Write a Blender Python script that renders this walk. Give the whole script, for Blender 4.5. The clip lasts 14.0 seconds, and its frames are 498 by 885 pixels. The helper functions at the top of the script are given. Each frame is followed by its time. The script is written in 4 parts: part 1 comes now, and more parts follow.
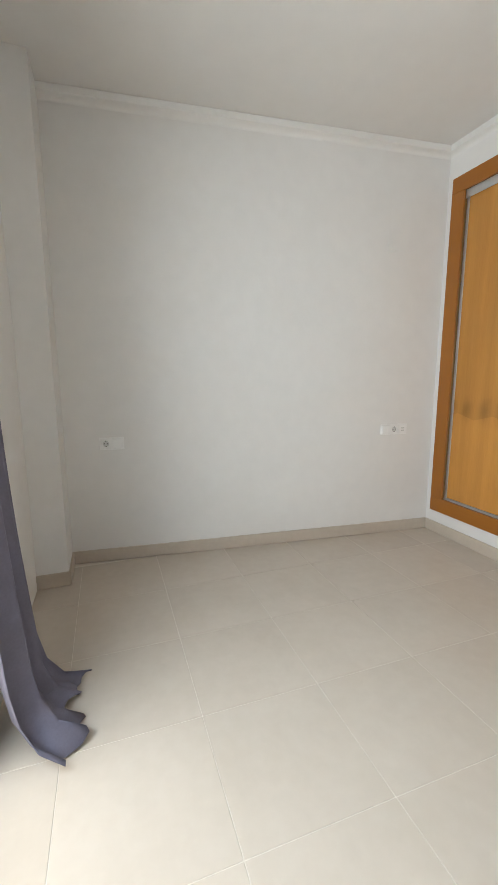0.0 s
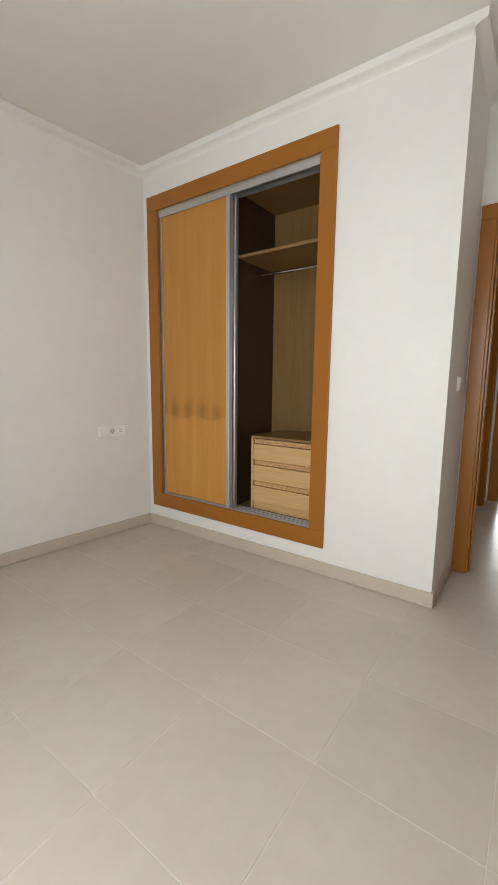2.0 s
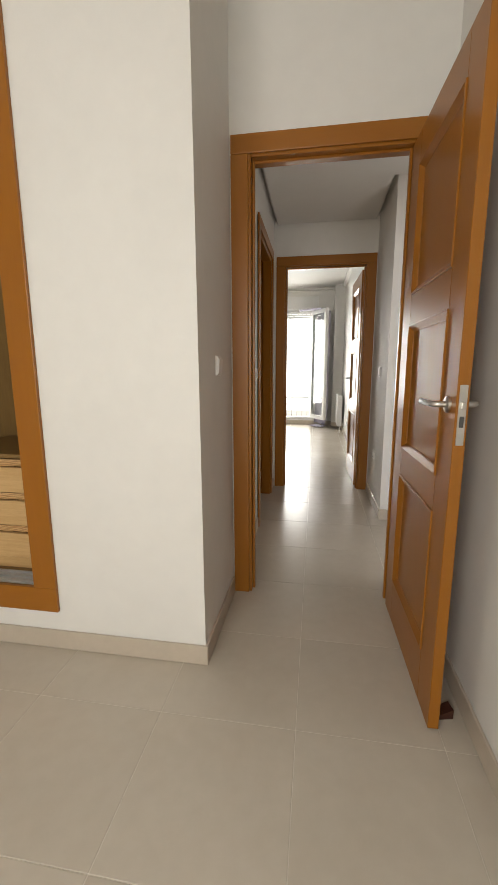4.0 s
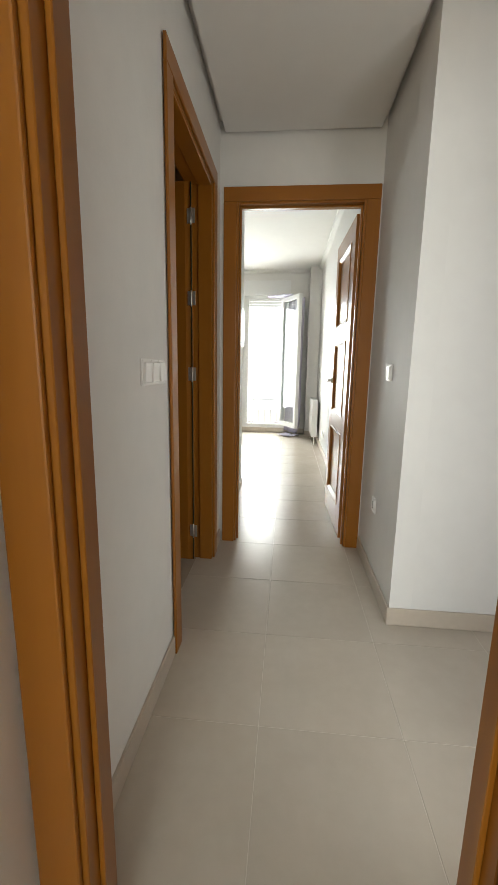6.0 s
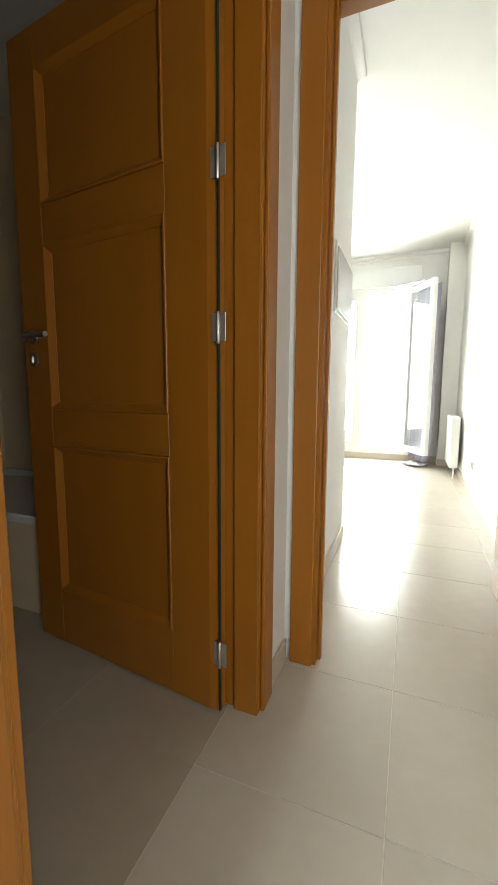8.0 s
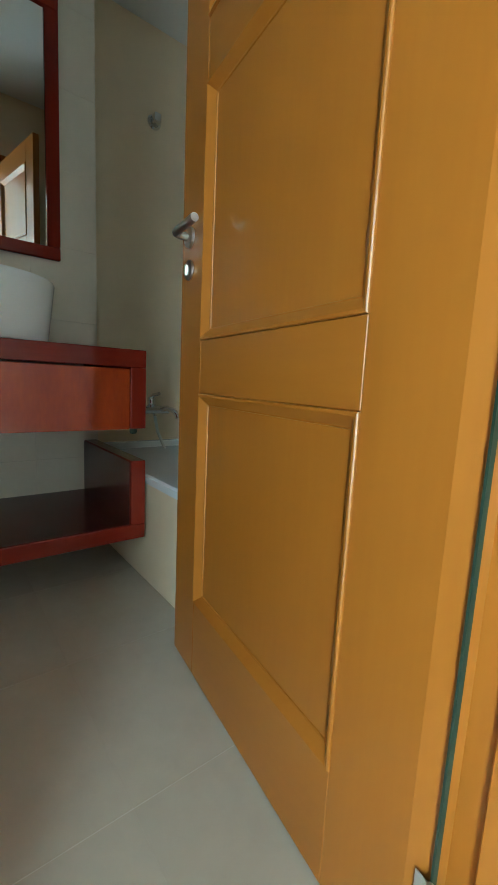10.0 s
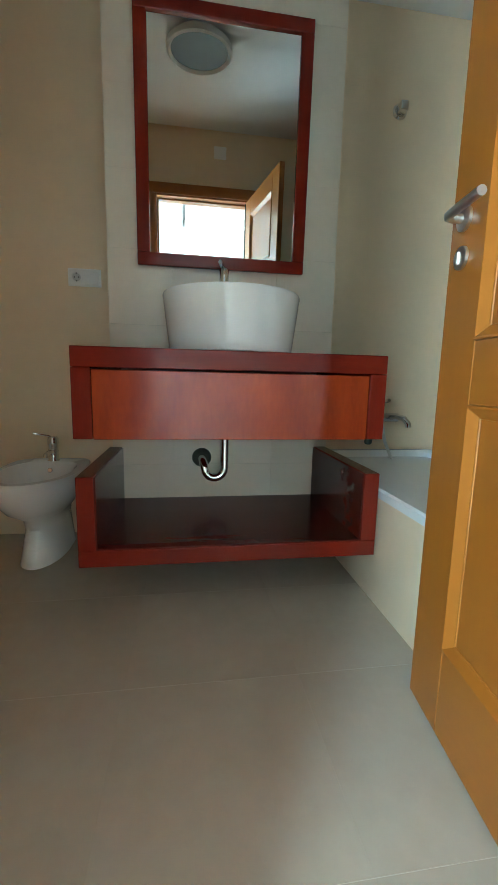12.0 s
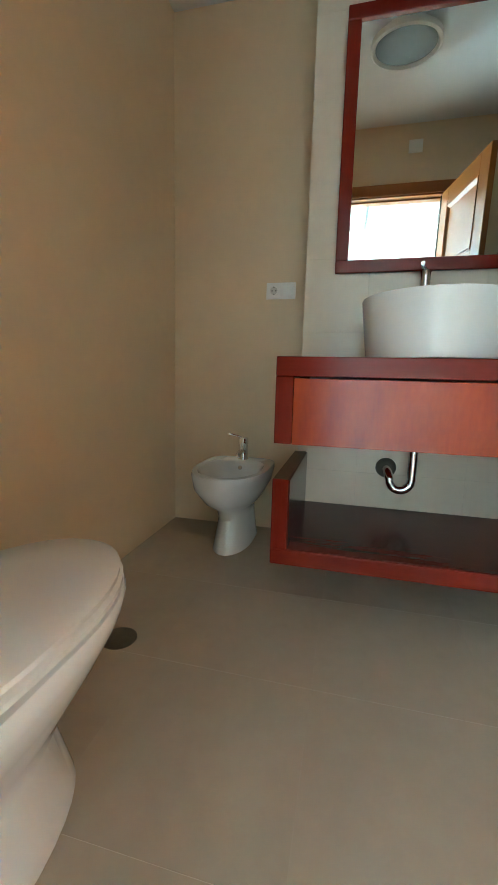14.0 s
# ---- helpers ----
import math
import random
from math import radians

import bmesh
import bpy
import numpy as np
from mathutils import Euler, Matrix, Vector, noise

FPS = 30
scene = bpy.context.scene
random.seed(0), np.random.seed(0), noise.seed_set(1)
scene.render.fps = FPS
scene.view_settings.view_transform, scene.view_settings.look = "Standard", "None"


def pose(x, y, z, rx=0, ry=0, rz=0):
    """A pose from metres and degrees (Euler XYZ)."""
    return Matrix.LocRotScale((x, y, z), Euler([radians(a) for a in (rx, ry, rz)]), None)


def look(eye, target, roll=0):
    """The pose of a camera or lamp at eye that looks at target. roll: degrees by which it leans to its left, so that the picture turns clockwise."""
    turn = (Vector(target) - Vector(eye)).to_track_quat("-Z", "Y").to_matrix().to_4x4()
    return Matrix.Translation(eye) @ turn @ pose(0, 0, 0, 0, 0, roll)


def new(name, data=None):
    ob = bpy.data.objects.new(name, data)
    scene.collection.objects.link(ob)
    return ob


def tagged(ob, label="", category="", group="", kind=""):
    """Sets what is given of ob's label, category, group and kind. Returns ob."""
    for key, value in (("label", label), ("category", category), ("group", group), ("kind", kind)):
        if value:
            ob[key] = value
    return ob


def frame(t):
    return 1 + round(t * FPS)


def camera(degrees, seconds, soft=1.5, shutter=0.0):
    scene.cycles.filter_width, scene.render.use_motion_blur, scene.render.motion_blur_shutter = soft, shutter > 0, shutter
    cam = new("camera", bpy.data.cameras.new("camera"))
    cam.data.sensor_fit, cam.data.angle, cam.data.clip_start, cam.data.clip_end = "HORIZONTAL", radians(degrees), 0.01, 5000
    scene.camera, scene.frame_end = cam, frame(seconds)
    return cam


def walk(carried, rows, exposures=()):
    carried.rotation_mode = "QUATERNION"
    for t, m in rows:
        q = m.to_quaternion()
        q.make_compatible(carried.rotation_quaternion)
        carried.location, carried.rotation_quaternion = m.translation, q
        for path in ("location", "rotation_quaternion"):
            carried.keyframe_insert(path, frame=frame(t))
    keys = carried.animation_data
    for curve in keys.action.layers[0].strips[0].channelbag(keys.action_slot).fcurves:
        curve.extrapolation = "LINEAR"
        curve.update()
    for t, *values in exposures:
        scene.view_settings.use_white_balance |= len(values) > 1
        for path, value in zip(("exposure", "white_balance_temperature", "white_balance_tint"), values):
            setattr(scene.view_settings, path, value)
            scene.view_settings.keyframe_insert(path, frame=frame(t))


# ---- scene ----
cam = camera(63.5, 14.0)
PATH = [
    (0, (0.234, -2.408, 1.224), (-1.627, -1.751, 0.901), -0.2),
    (0.5, (0.261, -2.393, 1.180), (-1.465, -1.424, 0.894), 0.4),
    (1, (0.306, -2.369, 1.187), (-1.250, -1.144, 0.908), 0.4),
    (1.5, (0.365, -2.322, 1.214), (-1.004, -0.894, 0.923), 0.5),
    (2, (0.379, -2.235, 1.192), (-0.775, -0.626, 0.905), 0.6),
    (2.5, (0.413, -2.087, 1.191), (-0.519, -0.344, 0.886), 0.6),
    (3, (0.472, -1.947, 1.182), (-0.245, -0.109, 0.855), 0.4),
    (3.5, (0.445, -1.730, 1.176), (-0.035, 0.180, 0.822), 0.4),
    (4, (0.414, -1.415, 1.191), (0.095, 0.527, 0.832), -0.2),
    (4.2, (0.403, -1.288, 1.179), (0.122, 0.660, 0.822), 0.1),
    (6.3, (0.437, 0.255, 1.181), (0.258, 2.212, 0.812), 1.0),
    (6.5, (0.425, 0.415, 1.164), (0.231, 2.373, 0.805), 1.1),
    (7, (0.389, 0.774, 1.104), (0.096, 2.727, 0.788), 1.5),
    (7.2, (0.430, 0.889, 1.070), (0.035, 2.828, 0.776), 0.8),
    (9.3, (0.163, 1.774, 0.851), (-1.149, 3.326, 0.582), 3.0),
    (9.5, (0.125, 1.824, 0.830), (-1.299, 3.270, 0.543), 2.9),
    (10, (0.058, 1.856, 0.803), (-1.538, 3.109, 0.505), 2.7),
    (10.5, (0.011, 1.855, 0.803), (-1.717, 2.918, 0.502), 2.4),
    (11, (-0.018, 1.836, 0.806), (-1.868, 2.664, 0.499), 2.4),
    (11.5, (-0.045, 1.826, 0.803), (-1.988, 2.393, 0.484), 1.8),
    (12, (-0.058, 1.804, 0.811), (-2.060, 2.114, 0.498), 1.3),
    (12.5, (-0.066, 1.763, 0.817), (-2.091, 1.843, 0.506), 1.2),
    (13, (-0.059, 1.738, 0.812), (-2.080, 1.590, 0.501), 1.1),
    (13.5, (-0.062, 1.716, 0.822), (-2.053, 1.343, 0.508), 1.1),
    (14, (-0.048, 1.688, 0.826), (-2.016, 1.210, 0.509), 1.5),
]
walk(cam, [(t, look(eye, target, roll)) for t, eye, target, roll in PATH],
     [(0, -0.08, 6300, 9), (1.5, -0.2, 6550, 11), (3, -0.42, 7200, 11), (4.2, -0.42, 7500, 12), (6.3, 0.10, 7000, 6), (7.2, 0.22, 7000, 6), (9.3, 2.5, 6300, -12),
      (10.5, 3.2, 4800, -18), (12.5, 3.85, 5050, -16), (14, 4.1, 5050, -16)])

# ---- light ----
world = bpy.data.worlds.new("sky")
scene.world = world
world.use_nodes = True
wn = world.node_tree.nodes
sky = wn.new("ShaderNodeTexSky")
sky.sky_type, sky.sun_disc = "NISHITA", False
sky.sun_elevation, sky.sun_rotation = radians(52), radians(-80)
wn["Background"].inputs["Strength"].default_value = 0.15
world.node_tree.links.new(sky.outputs["Color"], wn["Background"].inputs["Color"])

sun = new("sun", bpy.data.lights.new("sun", "SUN"))
sun.data.energy, sun.data.angle, sun.data.color = 3.0, radians(0.5), (1.0, 0.95, 0.88)
sun.matrix_world = look((-6, 1, 8), (0, 0, 0))


def opening_light(name, eye, target, w, h, power, color):
    """An area lamp at an opening: sky, sunlit terrace, or the hall's added fill."""
    lamp = new(name, bpy.data.lights.new(name, "AREA"))
    lamp.data.shape, lamp.data.size, lamp.data.size_y = "RECTANGLE", w, h
    lamp.data.energy, lamp.data.color = power, color
    lamp.matrix_world = look(eye, target)
    return lamp


opening_light("bedroom_skylight", (-0.35, -3.30, 1.70), (-0.45, 0, 0.75), 1.6, 1.2, 66, (0.80, 0.91, 1.0))
opening_light("bedroom_terrace_light", (-0.35, -3.30, 0.62), (-0.45, 0, 1.85), 1.6, 1.0, 27, (1.0, 0.87, 0.66))
opening_light("living_skylight", (-0.32, 7.95, 1.40), (-0.32, 0, 0.9), 1.5, 2.1, 145, (0.88, 0.95, 1.0))
# fill lamp added behind an unseen opening, to brighten corridor and bathroom
opening_light("hall_fill_light", (1.48, 0.51, 1.08), (0.2, 1.66, 1.05), 0.45, 2.0, 9.0, (0.97, 0.98, 1.0))

# ---- materials ----


def material(name, base, rough=0.5, metal=0.0, vary=0.0, scale=6.0, bump=0.0, bump_scale=60.0, stretch=(1, 1, 1), second=None, coat=0.0, spread=0.0, rough_vary=0.06, spec=0.5, contrast=(0.35, 0.65), flame=None):
    """A surface with colour variation at two scales, fine relief and, with spread, a shade of its own for each object."""
    m = bpy.data.materials.new(name)
    m.use_nodes = True
    nt = m.node_tree
    bsdf = nt.nodes["Principled BSDF"]
    bsdf.inputs["Metallic"].default_value = metal
    bsdf.inputs["Coat Weight"].default_value = coat
    bsdf.inputs["Coat Roughness"].default_value = 0.12
    bsdf.inputs["Specular IOR Level"].default_value = spec
    co = nt.nodes.new("ShaderNodeTexCoord")
    mp = nt.nodes.new("ShaderNodeMapping")
    mp.inputs["Scale"].default_value = stretch
    nt.links.new(co.outputs["Object"], mp.inputs["Vector"])
    info = nt.nodes.new("ShaderNodeObjectInfo")
    push = nt.nodes.new("ShaderNodeVectorMath")
    push.operation = "SCALE"
    push.inputs[0].default_value = (17.0, 31.0, 23.0)
    nt.links.new(info.outputs["Random"], push.inputs["Scale"])
    nt.links.new(push.outputs["Vector"], mp.inputs["Location"])
    n1 = nt.nodes.new("ShaderNodeTexNoise")
    n1.inputs["Scale"].default_value, n1.inputs["Detail"].default_value, n1.inputs["Roughness"].default_value = scale, 6, 0.6
    n2 = nt.nodes.new("ShaderNodeTexNoise")
    n2.inputs["Scale"].default_value, n2.inputs["Detail"].default_value = scale * 9, 4
    for n in (n1, n2):
        nt.links.new(mp.outputs["Vector"], n.inputs["Vector"])
    blend = nt.nodes.new("ShaderNodeMath")
    blend.operation = "MULTIPLY_ADD"
    blend.inputs[1].default_value, blend.inputs[2].default_value = 0.35, 0.0
    nt.links.new(n2.outputs["Fac"], blend.inputs[0])
    add = nt.nodes.new("ShaderNodeMath")
    add.operation = "MULTIPLY_ADD"
    add.inputs[1].default_value = 0.65
    nt.links.new(n1.outputs["Fac"], add.inputs[0])
    nt.links.new(blend.outputs[0], add.inputs[2])
    figure = add.outputs[0]
    if flame:
        wave = nt.nodes.new("ShaderNodeTexWave")
        wave.wave_type, wave.rings_direction = "RINGS", "SPHERICAL"
        wave.inputs["Scale"].default_value, wave.inputs["Distortion"].default_value, wave.inputs["Detail"].default_value, wave.inputs["Detail Scale"].default_value = flame[0], flame[1], 3, 1.2
        wm = nt.nodes.new("ShaderNodeMapping")
        wm.inputs["Scale"].default_value, wm.inputs["Location"].default_value = flame[3], flame[4]
        nt.links.new(co.outputs["Object"], wm.inputs["Vector"])
        nt.links.new(wm.outputs["Vector"], wave.inputs["Vector"])
        mixw = nt.nodes.new("ShaderNodeMath")
        mixw.operation = "MULTIPLY_ADD"
        mixw.inputs[1].default_value = flame[2]
        nt.links.new(wave.outputs["Fac"], mixw.inputs[0])
        nt.links.new(figure, mixw.inputs[2])
        shift = nt.nodes.new("ShaderNodeMath")
        shift.operation = "SUBTRACT"
        shift.inputs[1].default_value = flame[2] * 0.5
        nt.links.new(mixw.outputs[0], shift.inputs[0])
        figure = shift.outputs[0]
    ramp = nt.nodes.new("ShaderNodeValToRGB")
    dark = second or tuple(c * (1 - vary) for c in base)
    light = base if second else tuple(min(1, c * (1 + vary * 0.6)) for c in base)
    ramp.color_ramp.elements[0].position, ramp.color_ramp.elements[1].position = contrast
    ramp.color_ramp.elements[0].color, ramp.color_ramp.elements[1].color = (*dark, 1), (*light, 1)
    nt.links.new(figure, ramp.inputs["Fac"])
    colour = ramp.outputs["Color"]
    if spread:
        hsv = nt.nodes.new("ShaderNodeHueSaturation")
        rng = nt.nodes.new("ShaderNodeMapRange")
        rng.inputs["To Min"].default_value, rng.inputs["To Max"].default_value = 1 - spread, 1 + spread
        nt.links.new(info.outputs["Random"], rng.inputs["Value"])
        nt.links.new(rng.outputs["Result"], hsv.inputs["Value"])
        nt.links.new(colour, hsv.inputs["Color"])
        colour = hsv.outputs["Color"]
    nt.links.new(colour, bsdf.inputs["Base Color"])
    rr = nt.nodes.new("ShaderNodeMapRange")
    rr.inputs["To Min"].default_value, rr.inputs["To Max"].default_value = max(0.02, rough - rough_vary), min(1, rough + rough_vary)
    nt.links.new(n1.outputs["Fac"], rr.inputs["Value"])
    nt.links.new(rr.outputs["Result"], bsdf.inputs["Roughness"])
    if bump:
        n3 = nt.nodes.new("ShaderNodeTexNoise")
        n3.inputs["Scale"].default_value, n3.inputs["Detail"].default_value = bump_scale, 5
        nt.links.new(mp.outputs["Vector"], n3.inputs["Vector"])
        bp = nt.nodes.new("ShaderNodeBump")
        bp.inputs["Strength"].default_value, bp.inputs["Distance"].default_value = bump, 0.004
        nt.links.new(n3.outputs["Fac"], bp.inputs["Height"])
        nt.links.new(bp.outputs["Normal"], bsdf.inputs["Normal"])
    return m


PAINT = material("white_wall_paint", (0.78, 0.765, 0.74), 0.62, vary=0.035, scale=1.3, bump=0.12, bump_scale=45)
CEILING = material("ceiling_paint", (0.76, 0.745, 0.72), 0.75, vary=0.03, scale=1.0, bump=0.06, bump_scale=60)
CORNICE = material("plaster_cornice", (0.80, 0.79, 0.765), 0.7, vary=0.03, scale=3, bump=0.05)
TILE = material("porcelain_floor_tile", (0.59, 0.525, 0.445), 0.235, vary=0.06, scale=2.2, bump=0.015, bump_scale=25, spread=0.025, second=(0.54, 0.475, 0.395), spec=0.22, rough_vary=0.03)
BATH_FLOOR = material("bathroom_floor_tile", (0.475, 0.41, 0.325), 0.18, vary=0.06, scale=2.2, bump=0.015, bump_scale=25, spread=0.025, second=(0.43, 0.37, 0.29), spec=0.4)
GROUT = material("floor_grout", (0.67, 0.61, 0.53), 0.7, vary=0.06, scale=20)
SKIRT = material("skirting_tile", (0.54, 0.465, 0.385), 0.35, vary=0.06, scale=4)
WOOD = material("honey_door_wood", (0.35, 0.131, 0.0142), 0.34, scale=2.2, stretch=(4, 4, 0.35), second=(0.305, 0.106, 0.0113), coat=0.10, contrast=(0.22, 0.78), spec=0.4, bump=0.006, bump_scale=18)
WOOD_FLAT = material("honey_rail_wood", (0.35, 0.131, 0.0142), 0.34, scale=2.2, stretch=(0.35, 4, 4), second=(0.305, 0.106, 0.0113), coat=0.10, contrast=(0.22, 0.78), spec=0.4, bump=0.006, bump_scale=18)
VENEER = material("oak_veneer", (0.56, 0.265, 0.052), 0.36, scale=3, stretch=(8, 8, 0.45), second=(0.46, 0.20, 0.034), bump=0.02, bump_scale=40, contrast=(0.3, 0.7))
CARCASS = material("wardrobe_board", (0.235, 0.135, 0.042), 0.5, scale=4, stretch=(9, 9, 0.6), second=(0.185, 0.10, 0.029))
# wardrobe board again, with the shade on the partition put into its colour
PARTITION = material("shaded_partition_board", (0.060, 0.026, 0.011), 0.55, scale=4, stretch=(9, 9, 0.6), second=(0.042, 0.017, 0.008))
DRAWER = material("drawer_oak", (0.64, 0.42, 0.20), 0.45, scale=6, stretch=(0.8, 12, 14), second=(0.53, 0.32, 0.135), bump=0.02)
GRIP = material("rippled_drawer_oak", (0.66, 0.43, 0.21), 0.42, scale=6, stretch=(0.8, 12, 14), second=(0.38, 0.19, 0.07), flame=(5.0, 5.0, 0.35, (2.2, 6, 9), (0.3, 0, 0)))
MAHOGANY = material("red_mahogany", (0.20, 0.020, 0.0095), 0.19, scale=4, stretch=(6, 0.6, 7), second=(0.165, 0.0155, 0.008), bump=0.002, bump_scale=40, spec=0.24)
MAHOGANY_V = material("red_mahogany_upright", (0.20, 0.020, 0.0095), 0.19, scale=4, stretch=(6, 7, 0.6), second=(0.165, 0.0155, 0.008), bump=0.002, bump_scale=40, spec=0.24)
# darker copy of the mahogany, for the shade inside the shelf
MAHOGANY_SHADE = material("shaded_mahogany", (0.105, 0.015, 0.009), 0.19, scale=4, stretch=(6, 0.6, 7), second=(0.080, 0.0115, 0.007), spec=0.22)
DRAWER_RED = material("orange_red_veneer", (0.44, 0.064, 0.010), 0.22, scale=3, stretch=(4, 3.2, 0.9), second=(0.27, 0.034, 0.010), bump=0.008, bump_scale=40, coat=0.10, spec=0.4, flame=(1.3, 2.5, 0.13, (1, 3.6, 0.9), (0, 0.0, 0.75)), contrast=(0.25, 0.75))
CHROME = material("chrome", (0.75, 0.75, 0.76), 0.13, metal=1.0, vary=0.03, scale=8)
# steel darkened for the drain cover's dark reflection; the pipe flange shares it
DARK_STEEL = material("dark_steel", (0.20, 0.19, 0.17), 0.42, metal=1.0, vary=0.15, scale=30)
STEEL = material("brushed_steel", (0.62, 0.61, 0.59), 0.32, metal=1.0, vary=0.06, scale=30)
ALU = material("aluminium_profile", (0.60, 0.61, 0.62), 0.38, metal=0.9, vary=0.05, scale=10, stretch=(6, 6, 0.4))
CERAMIC = material("white_ceramic", (0.82, 0.82, 0.81), 0.10, vary=0.015, scale=2, coat=0.4)
SEAT = material("toilet_lid_plastic", (0.80, 0.78, 0.75), 0.25, vary=0.02, scale=3)
PLASTIC = material("white_plastic", (0.88, 0.87, 0.85), 0.3, vary=0.02, scale=8)
HINGE = material("satin_hinge_steel", (0.66, 0.65, 0.62), 0.45, metal=0.85, vary=0.06, scale=30)
SOCKET_WELL = material("grey_socket_well", (0.60, 0.59, 0.57), 0.45, vary=0.05, scale=20)
SOCKET_HOLE = material("dark_plastic", (0.06, 0.06, 0.06), 0.5, vary=0.1, scale=10)
CURTAIN = material("grey_violet_curtain", (0.165, 0.158, 0.21), 0.85, vary=0.12, scale=14, bump=0.25, bump_scale=420)
LILAC = material("lilac_cloth", (0.46, 0.43, 0.52), 0.85, vary=0.12, scale=14, bump=0.2, bump_scale=300)
BATH_WALL = material("beige_bath_wall", (0.76, 0.615, 0.42), 0.42, vary=0.04, scale=1.6, bump=0.05, bump_scale=30)
BATH_TILE = material("cream_wall_tile", (0.74, 0.67, 0.55), 0.25, vary=0.03, scale=3, spread=0.012)
BATH_GROUT = material("cream_grout", (0.70, 0.635, 0.525), 0.85, vary=0.05, scale=20)
BATH_FLOOR_GROUT = material("bath_floor_grout", (0.58, 0.51, 0.41), 0.6, vary=0.06, scale=20)
PVC = material("white_pvc_frame", (0.80, 0.80, 0.79), 0.3, vary=0.02, scale=4)
RUBBER = material("dark_rubber", (0.012, 0.030, 0.017), 0.6, vary=0.1, scale=10)
DARK_WOOD = material("dark_wood", (0.06, 0.018, 0.010), 0.5, vary=0.2, scale=20)
LAMP_GLASS = material("opal_lamp_glass", (0.17, 0.19, 0.18), 0.5, vary=0.04, scale=4)
CONCRETE = material("pale_concrete", (0.50, 0.48, 0.44), 0.8, vary=0.12, scale=3, bump=0.2)
GROUND = material("dry_ground", (0.52, 0.48, 0.42), 0.9, vary=0.25, scale=0.3)
IRON = material("grey_iron", (0.35, 0.35, 0.35), 0.5, metal=0.2, vary=0.1, scale=10)


def flame_leaves(m, pitch, z_mid):
    """Darkens one lens of grain in each of the leaves of veneer, side by side."""
    nt = m.node_tree
    bsdf = nt.nodes["Principled BSDF"]
    old = bsdf.inputs["Base Color"].links[0].from_socket
    co = nt.nodes.new("ShaderNodeTexCoord")
    sep = nt.nodes.new("ShaderNodeSeparateXYZ")
    wob = nt.nodes.new("ShaderNodeTexNoise")
    wob.inputs["Scale"].default_value, wob.inputs["Detail"].default_value = 7.0, 3
    nt.links.new(co.outputs["Object"], wob.inputs["Vector"])
    nt.links.new(co.outputs["Object"], sep.inputs[0])

    def step(op, a, c=None, k=None):
        n = nt.nodes.new("ShaderNodeMath")
        n.operation = op
        for i, v in enumerate((a, c, k)):
            if v is None:
                continue
            if isinstance(v, (int, float)):
                n.inputs[i].default_value = v
            else:
                nt.links.new(v, n.inputs[i])
        return n.outputs[0]

    w = step("MULTIPLY_ADD", wob.outputs["Fac"], 0.10, -0.05)
    across = step("PINGPONG", step("ADD", sep.outputs["X"], step("MULTIPLY", w, 0.5)), pitch)
    across = step("DIVIDE", step("SUBTRACT", across, pitch * 0.5), pitch * 0.30)
    along = step("DIVIDE", step("SUBTRACT", step("ADD", sep.outputs["Z"], w), z_mid), 0.060)
    far = step("ADD", step("MULTIPLY", across, across), step("MULTIPLY", along, along))
    spot = step("POWER", 2.718, step("MULTIPLY", far, -0.8))
    low = step("MULTIPLY", step("LESS_THAN", step("ADD", sep.outputs["Z"], step("MULTIPLY", across, 0.012)), z_mid - 0.05), 0.15)
    edge = step("MULTIPLY", step("POWER", 2.718, step("MULTIPLY", step("MULTIPLY", across, across), -0.6)), 0.10)
    fac = step("SUBTRACT", step("ADD", step("MULTIPLY", spot, 0.30), edge), low)
    mix = nt.nodes.new("ShaderNodeHueSaturation")
    nt.links.new(old, mix.inputs["Color"])
    nt.links.new(step("SUBTRACT", 1.0, fac), mix.inputs["Value"])
    nt.links.new(mix.outputs["Color"], bsdf.inputs["Base Color"])


flame_leaves(VENEER, 0.145, 0.985)


def glass_material(name, tint, rough=0.0):
    m = bpy.data.materials.new(name)
    m.use_nodes = True
    b = m.node_tree.nodes["Principled BSDF"]
    b.inputs["Base Color"].default_value = (*tint, 1)
    b.inputs["Roughness"].default_value, b.inputs["Transmission Weight"].default_value, b.inputs["IOR"].default_value = rough, 1.0, 1.45
    return m


GLASS = glass_material("window_glass", (0.93, 0.96, 0.95))
MIRROR = bpy.data.materials.new("mirror_silver")
MIRROR.use_nodes = True
mb = MIRROR.node_tree.nodes["Principled BSDF"]
mb.inputs["Base Color"].default_value, mb.inputs["Metallic"].default_value, mb.inputs["Roughness"].default_value = (0.86, 0.89, 0.88, 1), 1.0, 0.012

# ---- mesh helpers ----


def add_box(bm, x0, y0, z0, x1, y1, z1):
    v = [bm.verts.new(p) for p in ((x0, y0, z0), (x1, y0, z0), (x1, y1, z0), (x0, y1, z0), (x0, y0, z1), (x1, y0, z1), (x1, y1, z1), (x0, y1, z1))]
    for f in ((0, 3, 2, 1), (4, 5, 6, 7), (0, 1, 5, 4), (1, 2, 6, 5), (2, 3, 7, 6), (3, 0, 4, 7)):
        bm.faces.new([v[i] for i in f])


def boxes(*dims, bevel=0.0, segments=2):
    bm = bmesh.new()
    for d in dims:
        add_box(bm, *d)
    if bevel:
        bmesh.ops.bevel(bm, geom=bm.edges[:], offset=bevel, segments=segments, affect="EDGES", profile=0.5)
    return bm


